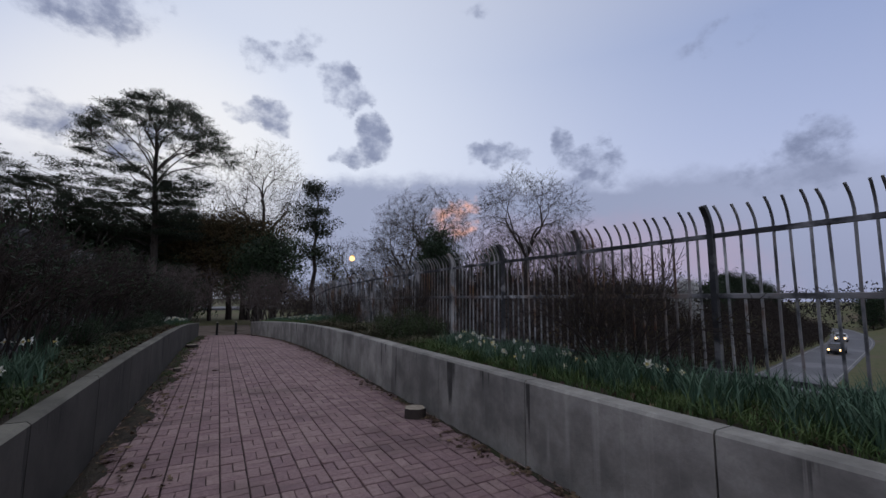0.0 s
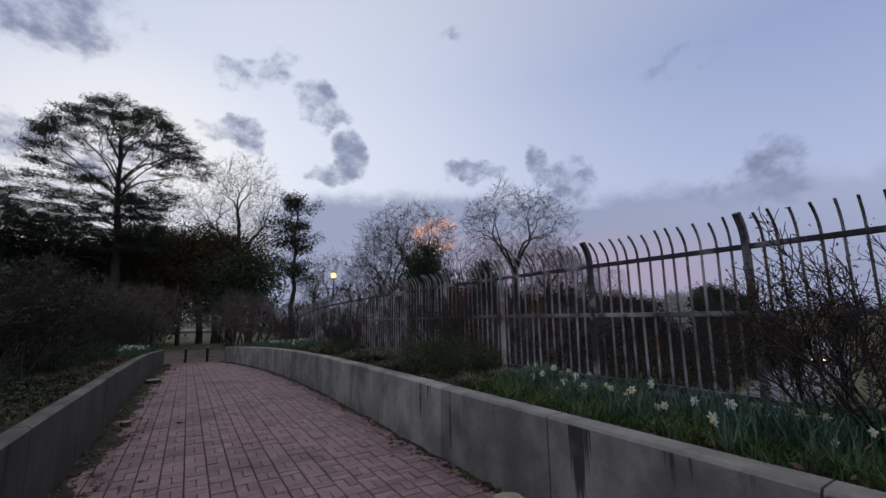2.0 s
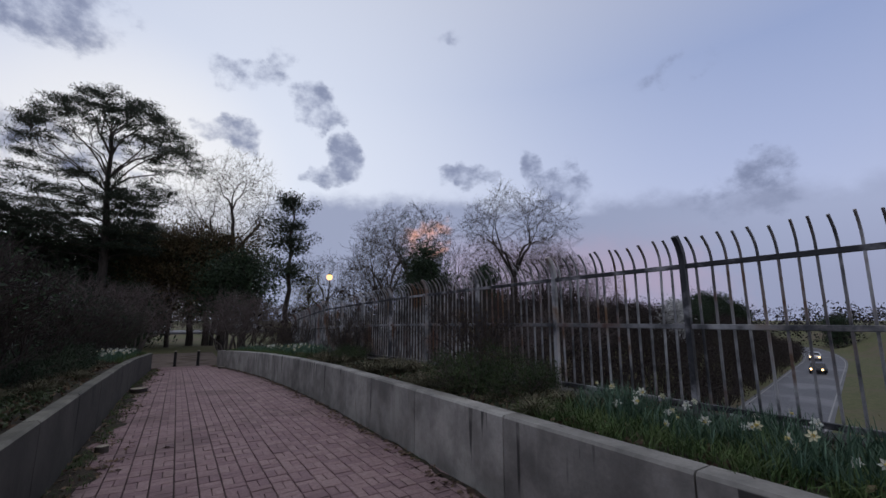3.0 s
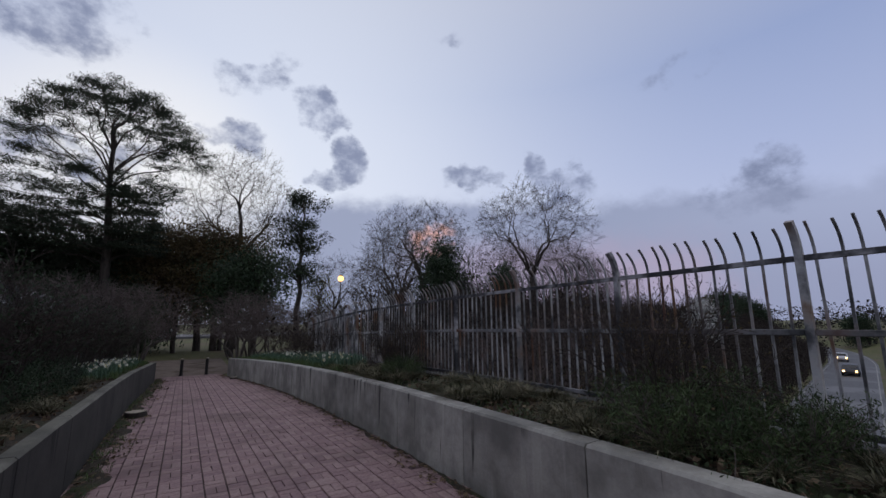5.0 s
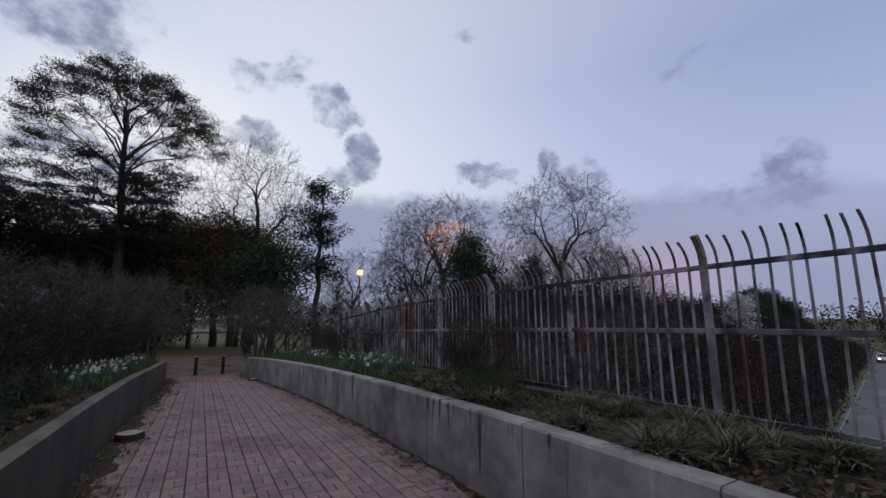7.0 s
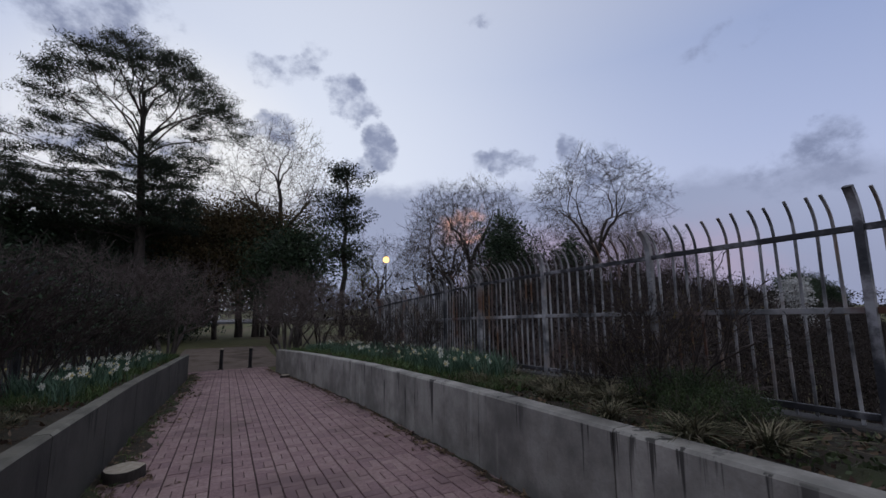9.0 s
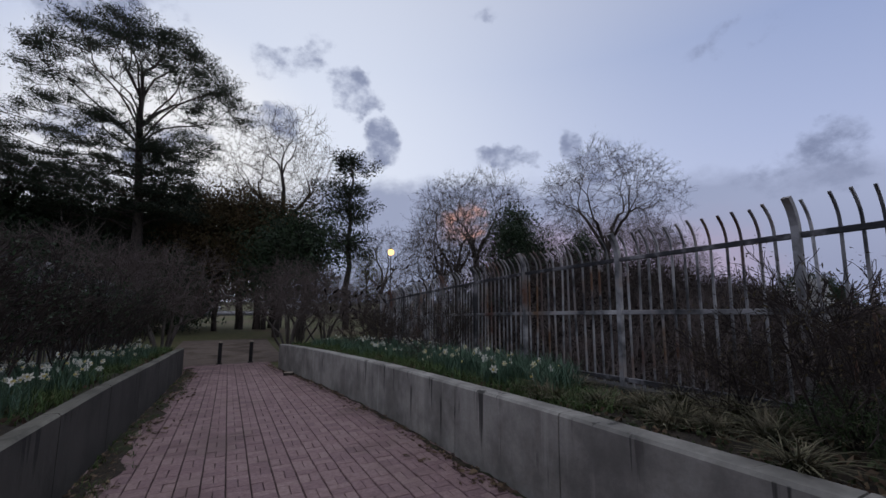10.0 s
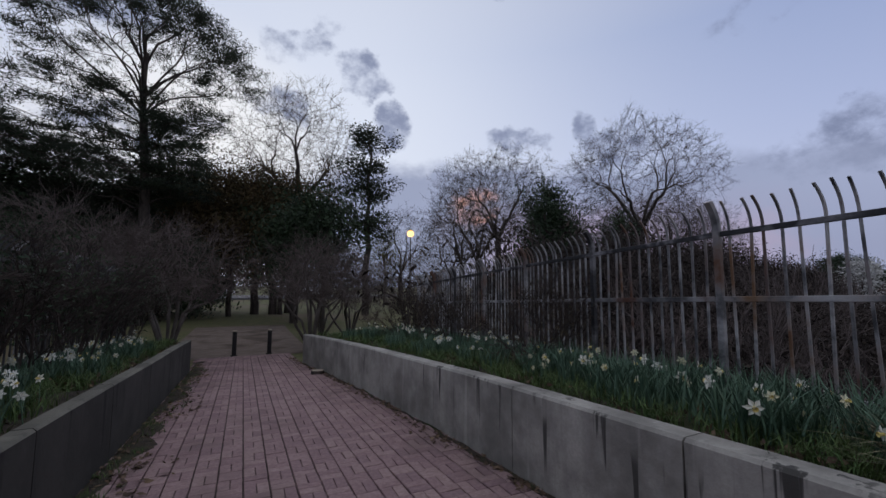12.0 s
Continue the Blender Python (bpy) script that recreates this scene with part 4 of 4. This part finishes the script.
def flower_meshes(seed):
    """One daffodil as three meshes: bent stalk, six petals, a trumpet."""
    rnd = random.Random(seed)
    petals, cups, stalk = Soup(), Soup(), Soup()
    top = Vector((rnd.gauss(0, 0.03), rnd.gauss(0, 0.03), rnd.uniform(0.2, 0.4)))
    stalk.tube([Vector(), top * 0.6, top], [0.004, 0.0035, 0.003], 4)
    d = Vector((1, 0, rnd.uniform(-0.15, 0.35))).normalized()
    u = d.cross(Vector((0, 0, 1))).normalized()
    v = d.cross(u)
    c = top + d * 0.015
    for i in range(6):
        t = i * math.pi / 3
        e = u * math.cos(t) + v * math.sin(t)
        s = u * -math.sin(t) + v * math.cos(t)
        b = len(petals.v)
        R = rnd.uniform(0.044, 0.056)
        petals.v += [tuple(c), tuple(c + e * R * 0.55 + s * 0.014 + d * 0.004), tuple(c + e * R - d * 0.004), tuple(c + e * R * 0.55 - s * 0.014 + d * 0.004)]
        petals.f.append((b, b + 1, b + 2, b + 3))
    cups.tube([c, c + d * 0.016, c + d * 0.03], [0.008, 0.010, 0.015], 7, cap=False)
    out = []
    for nm, sp, mt in (("flower", stalk, LEAF), ("corolla", petals, PETAL), ("trumpet", cups, TRUMPET)):
        me = bpy.data.meshes.new(nm)
        me.from_pydata(sp.v, [], sp.f)
        me.materials.append(mt)
        out.append(me)
    return out


FLOWERS = [flower_meshes(s) for s in range(6)]
CREAM = []
for st, pe, tr in FLOWERS:
    pe = pe.copy()
    pe.materials[0] = CREAMY
    CREAM.append((st, pe, tr))


def daffodil_clump(seed, n_leaf, n_flower, label, yellow=False):
    rnd = random.Random(seed)
    root = tagged(new("daffodil_clump"), label, "daffodils", "daffodils in the beds")
    lv = Soup()
    blades(lv, rnd, n_leaf, 0.17, 0.24, 0.42, 0.014, 0.42)
    mesh_part("foliage", lv.v, lv.f, LEAF, root, "blue-green strap leaves")
    for _ in range(n_flower):
        st, pe, tr = rnd.choice(CREAM if yellow else FLOWERS)
        fl = shared("flower", st, root, pose(rnd.gauss(0, 0.15), rnd.gauss(0, 0.15), 0, 0, 0, rnd.uniform(0, 360)))
        shared("corolla", pe, fl)
        shared("trumpet", tr, fl)
    return root


def strap_clump(seed, label):
    rnd = random.Random(seed)
    root = tagged(new("liriope_clump"), label, "ground cover", "strap-leaved tufts in the beds")
    lv = Soup()
    blades(lv, rnd, 140, 0.075, 0.2, 0.35, 0.013, 1.2, 5)
    mesh_part("foliage", lv.v, lv.f, LIRIOPE, root)
    return root


def feather_shrub(seed, label, leaf_mat=SHRUB):
    """A soft low green shrub of fine needle-like sprays."""
    rnd = random.Random(seed)
    rng = np.random.default_rng(seed)
    root = tagged(new("green_shrub"), label, "shrub")
    wood, fine, tips = Soup(), Soup(), []
    for i in range(12):
        a = i * 2.4
        grow(rnd, [wood, wood, fine], Vector((0.05 * math.cos(a), 0.05 * math.sin(a), -0.03)), Vector((math.cos(a) * 0.9, math.sin(a) * 0.9, 0.7)).normalized(), 0.42, 0.012, 0,
             [(6, 0.2), (5, 0.2)], [0.5, 0.6], 0.12, 0.12, tips, 0.5, 0.003)
    lv = Soup()
    lv.clumps(rng, tips, 0.10, 26, 0.055, 0.009, 1.0, -0.8)
    mesh_part("stem_spray", wood.v + fine.v, wood.f + [tuple(i + len(wood.v) for i in f) for f in fine.f], TWIG, root)
    mesh_part("foliage", lv.v, lv.f, leaf_mat, root, "fine feathery green leaves")
    return root


rp = random.Random(17)


def in_bed(y, u, side):
    """u: 0 at the wall, 1 at the fence."""
    a, b = (right_x(y) + 0.25, fence_x(y) - 0.12) if side > 0 else (left_x(y) - 0.25, left_fence_x(y) + 0.12)
    return pose(a + (b - a) * u, y, bed_z(y) - 0.02, 0, 0, rp.uniform(0, 360))


white_label = "blue-green daffodils with white flowers in the planter bed"
daffs = [daffodil_clump(1, 60, 3, white_label), daffodil_clump(2, 70, 2, white_label), daffodil_clump(3, 55, 0, "blue-green daffodil leaves without flowers"),
         daffodil_clump(4, 60, 3, "daffodils with pale yellow flowers in the planter bed", True), daffodil_clump(5, 55, 4, white_label)]
straps = [strap_clump(11, "faded tan and green strap-leaved tuft"), strap_clump(12, "faded tan and green strap-leaved tuft")]
used = set()


def plant(proto, m):
    """The first use places the model itself, later ones copy it."""
    if proto.name in used:
        return copy_thing(proto, m)
    used.add(proto.name)
    proto.matrix_basis = m
    return proto


def sow(side, y0, y1, per_m, kinds, u0=0.05, u1=0.95, s0=0.8, s1=1.15):
    for _ in range(int((y1 - y0) * per_m)):
        y = rp.uniform(y0, y1)
        plant(rp.choice(kinds), in_bed(y, rp.uniform(u0, u1), side) @ Matrix.Scale(rp.uniform(s0, s1), 4))


sow(1, 0.2, 6.0, 15, [daffs[2], daffs[2], daffs[2], daffs[2], daffs[2], daffs[2], daffs[3], daffs[1]], 0.2, 0.95, 0.65, 0.95)
sow(1, -6, 0.2, 6, [daffs[2]], 0.2, 0.95)
sow(1, -0.5, 3.4, 12, [daffs[2]], 0.25, 0.95, 0.9, 1.15)
sow(1, 5.6, 15.2, 7.5, straps, 0.04, 0.85, 0.75, 1.2)
sow(1, 8.0, 14.0, 2, straps, 0.7, 0.95)
sow(1, 14.8, 18.6, 18, [daffs[2], daffs[2], daffs[2], daffs[1], daffs[3]], 0.25, 0.95, 0.9, 1.25)
sow(1, 18.6, 25.2, 11, [daffs[2], daffs[2], daffs[2], daffs[0], daffs[4]], 0.1, 0.95, 0.75, 1.05)
sow(-1, 3.6, 6.5, 6, [daffs[0], daffs[4], daffs[2], daffs[2]], 0.15, 0.9)
sow(-1, 9.0, 16.5, 4, straps, 0.04, 0.6, 0.6, 0.95)
sow(-1, 16.2, 24.0, 8, [daffs[4], daffs[0], daffs[2], daffs[2]], 0.15, 0.9)
for p in daffs + straps:
    plant(p, in_bed(19.5, 0.5, 1)) if p.name not in used else None
green = feather_shrub(23, "soft low green shrub sprawling in the planter bed")
plant(green, in_bed(7.35, 0.35, 1) @ Matrix.Scale(0.85, 4))
for y, u, sd, s in ((6.8, 0.55, 1, 0.8), (12.2, 0.45, 1, 0.65), (12.6, 0.7, 1, 0.7)):
    copy_thing(green, in_bed(y, u, sd) @ Matrix.Scale(s, 4))

dusky = feather_shrub(24, "dark green low shrub in the planter bed", EVERGREEN)
plant(dusky, in_bed(12.6, 0.75, -1) @ Matrix.Scale(0.9, 4))
for y, u, s in ((13.6, 0.8, 1.1), (14.6, 0.75, 1.0), (8.2, 0.8, 0.9), (11.4, 0.8, 0.9)):
    copy_thing(dusky, in_bed(y, u, -1) @ Matrix.Scale(s, 4))

# twiggy shrubs standing in the beds against the fences
briar = place(stem_shrub("twiggy_shrub", 1.75, 1.2, 131, "leafless brown twiggy shrub against the iron fence", 11, ((5, 0.25), (6, 0.2), (5, 0.1)), 0.12, 0.014, BRIAR, lean=0.6, leaves=(RUSSET, 0.35, 3, 0.03), min_r=0.0025), in_bed(2.8, 0.8, 1) @ Matrix.Scale(0.92, 4))
for y, u, sd, s in ((3.15, 0.88, 1, 0.75), (7.7, 0.75, 1, 0.95), (12.75, 0.72, 1, 0.9), (18.2, 0.7, 1, 0.9), (21.0, 0.7, 1, 0.9), (23.0, 0.6, 1, 0.9), (13.5, 0.85, 1, 0.55)):
    copy_thing(briar, in_bed(y, u, sd) @ Matrix.Scale(s, 4))


# the overgrown hedge that swallows the other fence
hedge = place(stem_shrub("overgrown_shrub", 1.75, 0.8, 141, "dark overgrown twiggy shrub smothering the iron fence", 9, ((6, 0.3), (6, 0.15), (5, 0.1)), 0.2, 0.016, BRIAR, lean=0.2, leaves=(EVERGREEN, 0.3, 3, 0.045), min_r=0.003), in_bed(2.6, 0.92, -1))
for i in range(20):
    copy_thing(hedge, in_bed(3.7 + i * 1.1, rp.uniform(0.75, 0.95), -1) @ Matrix.Scale(rp.uniform(0.85, 1.12), 4))


def carpet(name, side, y0, y1, n, u0, u1, material, label, category, size, lift, seed, kind="leaf"):
    """Low ground cover or fallen leaves, too many to count."""
    rnd = random.Random(seed)
    rng = np.random.default_rng(seed)
    s = Soup()
    if kind == "blade":
        for _ in range(n):
            y = rnd.uniform(y0, y1)
            m = in_bed(y, rnd.uniform(u0, u1), side).translation
            sub = Soup()
            blades(sub, rnd, 9, 0.07, 0.07, 0.22, 0.007, 0.8, 2)
            b = len(s.v)
            s.v += [(p[0] + m.x, p[1] + m.y, p[2] + m.z) for p in sub.v]
            s.f += [tuple(i + b for i in f) for f in sub.f]
    else:
        ys = rng.uniform(y0, y1, n)
        us = rng.uniform(u0, u1, n)
        spots = np.array([tuple(in_bed(float(y), float(u), side).translation) for y, u in zip(ys, us)])
        spots[:, 2] += lift
        s.clumps(rng, spots, 0.09, 7, size, size * 0.6, 0.45)
    tagged(mesh_part(name, s.v, s.f, material), label, category, kind="stuff")


carpet("grass_tufts", 1, -4, 6.2, 1900, 0.0, 0.7, GRASSY, "fresh green grass tufts along the planter wall", "grass", 0, 0, 201, "blade")
carpet("grass_tufts", 1, 14.0, 25.3, 1500, 0.0, 0.6, GRASSY, "fresh green grass tufts along the planter wall", "grass", 0, 0, 202, "blade")
carpet("grass_tufts", -1, -2, 5.5, 500, 0.0, 0.8, GRASSY, "fresh green grass tufts in the planter bed", "grass", 0, 0, 203, "blade")
carpet("grass_tufts", -1, 16, 25.3, 1100, 0.0, 0.8, GRASSY, "fresh green grass tufts in the planter bed", "grass", 0, 0, 204, "blade")
carpet("ground_ivy", -1, 2.5, 10.5, 1100, 0.0, 1.0, IVY, "low green leafy ground cover", "ground cover", 0.045, 0.06, 205)
carpet("ground_ivy", 1, 6.0, 14.5, 800, 0.0, 1.0, IVY, "low green leafy ground cover", "ground cover", 0.04, 0.04, 206)
carpet("leaf_litter", -1, 2, 25.3, 1300, 0.0, 1.0, LITTER, "brown fallen leaves in the planter bed", "leaves", 0.06, 0.03, 207)
carpet("leaf_litter", 1, 0, 25.3, 1300, 0.0, 1.0, LITTER, "brown fallen leaves in the planter bed", "leaves", 0.06, 0.03, 208)


def path_litter():
    """Dead leaves and crumbs swept against the foot of both walls, and grass in the joints."""
    rng = np.random.default_rng(77)
    s, g = Soup(), Soup()
    spots = []
    for _ in range(2000):
        y = rng.uniform(-2, 27)
        left = rng.random() < 0.62
        off = abs(rng.normal(0, 0.17 if left else 0.09)) * (1 + 0.5 * math.sin(y * 2.1))
        x = left_x(y) + 0.03 + off if left else right_x(y) - 0.03 - off
        spots.append((x, y, grade(y) + 0.012))
    n = len(spots) * 3
    c = np.repeat(np.array(spots), 3, 0) + rng.normal(size=(n, 3)) * (0.03, 0.03, 0.004)
    c[:, 2] = np.maximum(c[:, 2], [grade(y) + 0.006 for y in c[:, 1]])
    d = rng.normal(size=(n, 3)) * (1, 1, 0.25)
    d /= np.linalg.norm(d, axis=1)[:, None]
    e = np.cross(d, (0, 0, 1.0)) + rng.normal(size=(n, 3)) * (0.1, 0.1, 0.3)
    sz = rng.uniform(0.015, 0.045, (n, 1))
    s.quads(c, d * sz, e * sz * 0.5)
    tagged(mesh_part("leaf_litter", s.v, s.f, LITTER), "dry brown leaves swept against the wall foot", "leaves", kind="stuff")
    rnd = random.Random(78)
    for _ in range(260):
        y = rnd.uniform(8, 26)
        x = left_x(y) + abs(rnd.gauss(0, 0.15)) + 0.02
        sub = Soup()
        blades(sub, rnd, 7, 0.04, 0.03, 0.1, 0.005, 0.9, 2)
        b = len(g.v)
        g.v += [(p[0] + x, p[1] + y, p[2] + grade(y)) for p in sub.v]
        g.f += [tuple(i + b for i in f) for f in sub.f]
    tagged(mesh_part("grass_tufts", g.v, g.f, GRASSY), "weeds at the foot of the wall", "grass", kind="stuff")


path_litter()

# ---------------- small things on the walk ----------------


def log_slice(x, y, r, h, seed, label):
    rnd = random.Random(seed)
    root = tagged(new("log_slice"), label, "log")
    root.location = (x, y, grade(y))
    n = 20
    prof = [1 + rnd.uniform(-0.07, 0.07) for _ in range(n)]
    v, f = [], []
    for z, k in ((0, 1.03), (h * 0.5, 1.0), (h - 0.012, 1.0), (h, 0.96)):
        v += [(math.cos(6.2832 * i / n) * r * prof[i] * k, math.sin(6.2832 * i / n) * r * prof[i] * k, z) for i in range(n)]
    for j in range(3):
        f += [(j * n + i, j * n + (i + 1) % n, (j + 1) * n + (i + 1) % n, (j + 1) * n + i) for i in range(n)]
    mesh_part("bark", v, f, BARK, root, smooth=True)
    w = [(math.cos(6.2832 * i / n) * r * prof[i] * 0.95, math.sin(6.2832 * i / n) * r * prof[i] * 0.95, h + 0.002) for i in range(n)] + [(0, 0, h + 0.004)]
    mesh_part("cut_face", w, [(i, (i + 1) % n, n) for i in range(n)], CUT_WOOD, root, "pale sawn wood face")


log_slice(2.34, 4.72, 0.13, 0.11, 1, "short cut log with pale sawn top on the bricks")
log_slice(-0.17, 15.75, 0.17, 0.10, 2, "short cut log with pale sawn top by the wall")
log_slice(2.45, 23.4, 0.13, 0.07, 3, "short cut log with pale sawn top by the wall")
log_slice(-0.33, 9.9, 0.07, 0.07, 4, "small pale cut log among dead leaves")


def bollard(x, y):
    root = tagged(new("bollard"), "black metal bollard with a pale cap band", "bollard", "bollards across the path end")
    root.location = (x, y, grade(y))
    s = Soup()
    s.tube([Vector((0, 0, -0.02)), Vector((0, 0, 0.74))], [0.065, 0.065], 16)
    mesh_part("shaft", s.v, s.f, BLACK_PAINT, root, smooth=False)
    c = Soup()
    c.tube([Vector((0, 0, 0.741)), Vector((0, 0, 0.77)), Vector((0, 0, 0.785))], [0.068, 0.066, 0.03], 16)
    mesh_part("cap", c.v, c.f, CUT_WOOD, root, "pale worn cap")
    b = Soup()
    b.tube([Vector((0, 0, -0.02)), Vector((0, 0, 0.02))], [0.1, 0.095], 16)
    mesh_part("base_ring", b.v, b.f, CONCRETE_DARK, root)
    return root


bollard(0.93, 28.9)
bollard(1.95, 28.9)


def street_lamp(x, y, lamp_z, label, glow=LAMP_GLOW, size=0.32):
    root = tagged(new("street_lamp"), label, "street lamp")
    z0 = float(terrain(x, y))
    root.location = (x, y, z0)
    h = lamp_z - z0
    s = Soup()
    s.tube([Vector((0, 0, -0.1)), Vector((0, 0, h - 0.25))], [0.09, 0.055], 10)
    mesh_part("pole", s.v, s.f, BLACK_PAINT, root, smooth=True)
    bm = bmesh.new()
    bmesh.ops.create_uvsphere(bm, u_segments=14, v_segments=9, radius=size, matrix=Matrix.Translation((0, 0, h)))
    part("globe", bm, glow, root, "glowing warm lamp globe", smooth=True)
    c = Soup()
    c.tube([Vector((0, 0, h + size * 0.9)), Vector((0, 0, h + size * 1.25)), Vector((0, 0, h + size * 1.55))], [size * 0.75, size * 0.45, 0.02], 12)
    mesh_part("cap", c.v, c.f, BLACK_PAINT, root)
    return root


street_lamp(16.3, 51.4, 6.55, "park street lamp glowing warm yellow on a dark pole")

street_lamp(-11.0, 55.8, 2.9, "low amber light glowing among the dark trees", SIGNAL_GLOW, 0.2)
# amber light read as passing cars, built here as a fixed pole lamp
street_lamp(-4.9, 51.7, 3.0, "low amber light glowing among the dark trees", SIGNAL_GLOW, 0.16)


def car(x, y, z, turn, paint, lit, label):
    root = tagged(new("car"), label, "car")
    bm = bmesh.new()
    prof = [(-2.2, 0.35), (-2.25, 0.75), (-1.2, 0.92), (-0.55, 1.42), (1.0, 1.45), (1.75, 1.0), (2.2, 0.92), (2.25, 0.4)]
    sides = []
    for yy, k in ((-0.88, 1), (0.88, 1)):
        sides.append([bm.verts.new((a, yy * (0.82 if b > 1.2 else 1), b)) for a, b in prof])
    bm.faces.new(sides[0][::-1])
    bm.faces.new(sides[1])
    for i in range(len(prof)):
        j = (i + 1) % len(prof)
        bm.faces.new((sides[0][i], sides[0][j], sides[1][j], sides[1][i]))
    bmesh.ops.recalc_face_normals(bm, faces=bm.faces[:])
    bmesh.ops.bevel(bm, geom=bm.edges[:], offset=0.06, segments=2, affect="EDGES")
    part("body", bm, paint, root, smooth=True)
    for yy in (-1, 1):
        w = [(-0.95, 0.98), (-0.5, 1.34), (0.95, 1.36), (1.4, 1.02)]
        vs = [(a, yy * (0.885 - 0.16 * max(0, (b - 0.95) / 0.5)), b) for a, b in w]
        mesh_part("side_window", vs, [(0, 1, 2, 3)], CAR_GLASS, root)
    mesh_part("windscreen", [(-1.17, -0.74, 0.98), (-1.17, 0.74, 0.98), (-0.62, 0.66, 1.39), (-0.62, -0.66, 1.39)], [(0, 1, 2, 3)], CAR_GLASS, root)
    for a in (-1.4, 1.4):
        for yy in (-0.8, 0.8):
            t = Soup()
            t.tube([Vector((a, yy - 0.1, 0.33)), Vector((a, yy + 0.1, 0.33))], [0.33, 0.33], 16)
            t.f.append(tuple(range(16)))
            mesh_part("wheel", t.v, t.f, RUBBER, root)
    for yy in (-0.62, 0.62):
        bm = bmesh.new()
        bmesh.ops.create_uvsphere(bm, u_segments=10, v_segments=8, radius=0.13, matrix=Matrix.Translation((-2.22, yy, 0.68)))
        part("headlight", bm, HEAD_GLOW if lit else CAR_GLASS, root, "glowing warm headlight" if lit else "", smooth=True)
    root.matrix_basis = pose(x, y, z, 0, 0, turn)
    return root


car(79, float(road_y(79)) - 0.3, ROAD_Z + 0.03, 11, CAR_DARK, True, "dark car with headlights lit on the road")
car(104, float(road_y(104)) + 1.3, ROAD_Z + 0.03, 14, CAR_WHITE, True, "pale car with headlights lit on the road")
for x, p in ((-6, CAR_WHITE), (-0.5, CAR_WHITE), (8.5, CAR_DARK), (13, CAR_WHITE)):
    car(x, 84.0 - 0.05 * x, float(terrain(x, 84)) + 0.33, 177, p, False, "parked pale car on the park road beyond the lawn" if p is CAR_WHITE else "parked dark car on the park road beyond the lawn")

# trunks of lawn trees beyond the path
lawn_tree = place(leafy_tree("lawn_tree", 9.5, 3.6, 333, "stout dark evergreen lawn tree with a thick trunk", EVERGREEN, 0.36, 0.3, 18, girth=0.034), stand(2.6, 50.5, 0))
for x, y, a, s in ((3.9, 50.0, 60, 1.05), (4.3, 41.0, 130, 0.75), (5.5, 39.0, 210, 0.8)):
    copy_thing(lawn_tree, stand(x, y, a, s))


# ---------------- brick paving: two-and-two basket weave ----------------
def paver_mesh():
    """Brick 0.2 x 0.1 with worn edges, lying along y."""
    a, b, c = 0.0447, 0.0925, 0.005
    v = []
    for hx, hy, z in ((a, b, -0.022), (a, b, -0.004), (a - c, b - c, 0.0)):
        v += [(-hx, -hy, z), (hx, -hy, z), (hx, hy, z), (-hx, hy, z)]
    f = [(8, 9, 10, 11)]
    for r in (0, 4):
        f += [(r + i, r + (i + 1) % 4, r + 4 + (i + 1) % 4, r + 4 + i) for i in range(4)]
    return v, f


def paving():
    root = tagged(new("brick_paving"), "reddish brick paving in basket weave, dark open joints", "paving", kind="structure")
    rnd = random.Random(3)
    v0, f0 = paver_mesh()
    me = bpy.data.meshes.new("brick")
    me.from_pydata(v0, [], f0)
    me.materials.append(BRICK)
    rest = Soup()
    slope = 0.031
    turn = -math.atan(slope)
    single = 0
    B = 0.195
    for j in range(int(-6 / B), int(28.75 / B)):
        for i in range(-13, 23):
            cx, cy = 0.0 + i * B, j * B
            x = cx + slope * cy
            if not left_x(cy) - 0.12 < x < right_x(cy) + 0.12:
                continue
            across = (i + j) % 2
            for s in (-1, 1):
                ox, oy = (0, s * B / 4) if across else (s * B / 4 * 0.975, 0)
                px, py = x + ox + slope * oy, cy + oy
                if not left_x(py) - 0.05 < px < right_x(py) + 0.05:
                    continue
                yaw = turn + (math.pi / 2 if across else 0) + rnd.gauss(0, 0.018)
                m = Matrix.Translation((px, py, grade(py) + rnd.uniform(-0.004, 0.004))) @ Matrix.Rotation(turn, 4, "Z") @ Matrix.Diagonal((0.99, 0.995, 1, 1)) @ Matrix.Rotation(yaw - turn, 4, "Z") @ Matrix.Rotation(rnd.gauss(0, 0.008), 4, "X")
                if single < 300 and 3.0 < py < 5.4 and px > 0.2:
                    shared("brick", me, root, m)
                    single += 1
                else:
                    b = len(rest.v)
                    rest.v += [tuple(m @ Vector(q)) for q in v0]
                    rest.f += [tuple(k + b for k in q) for q in f0]
    ob = mesh_part("bricks", rest.v, rest.f, BRICK_REST, root)
    tagged(ob, kind="stuff")


paving()
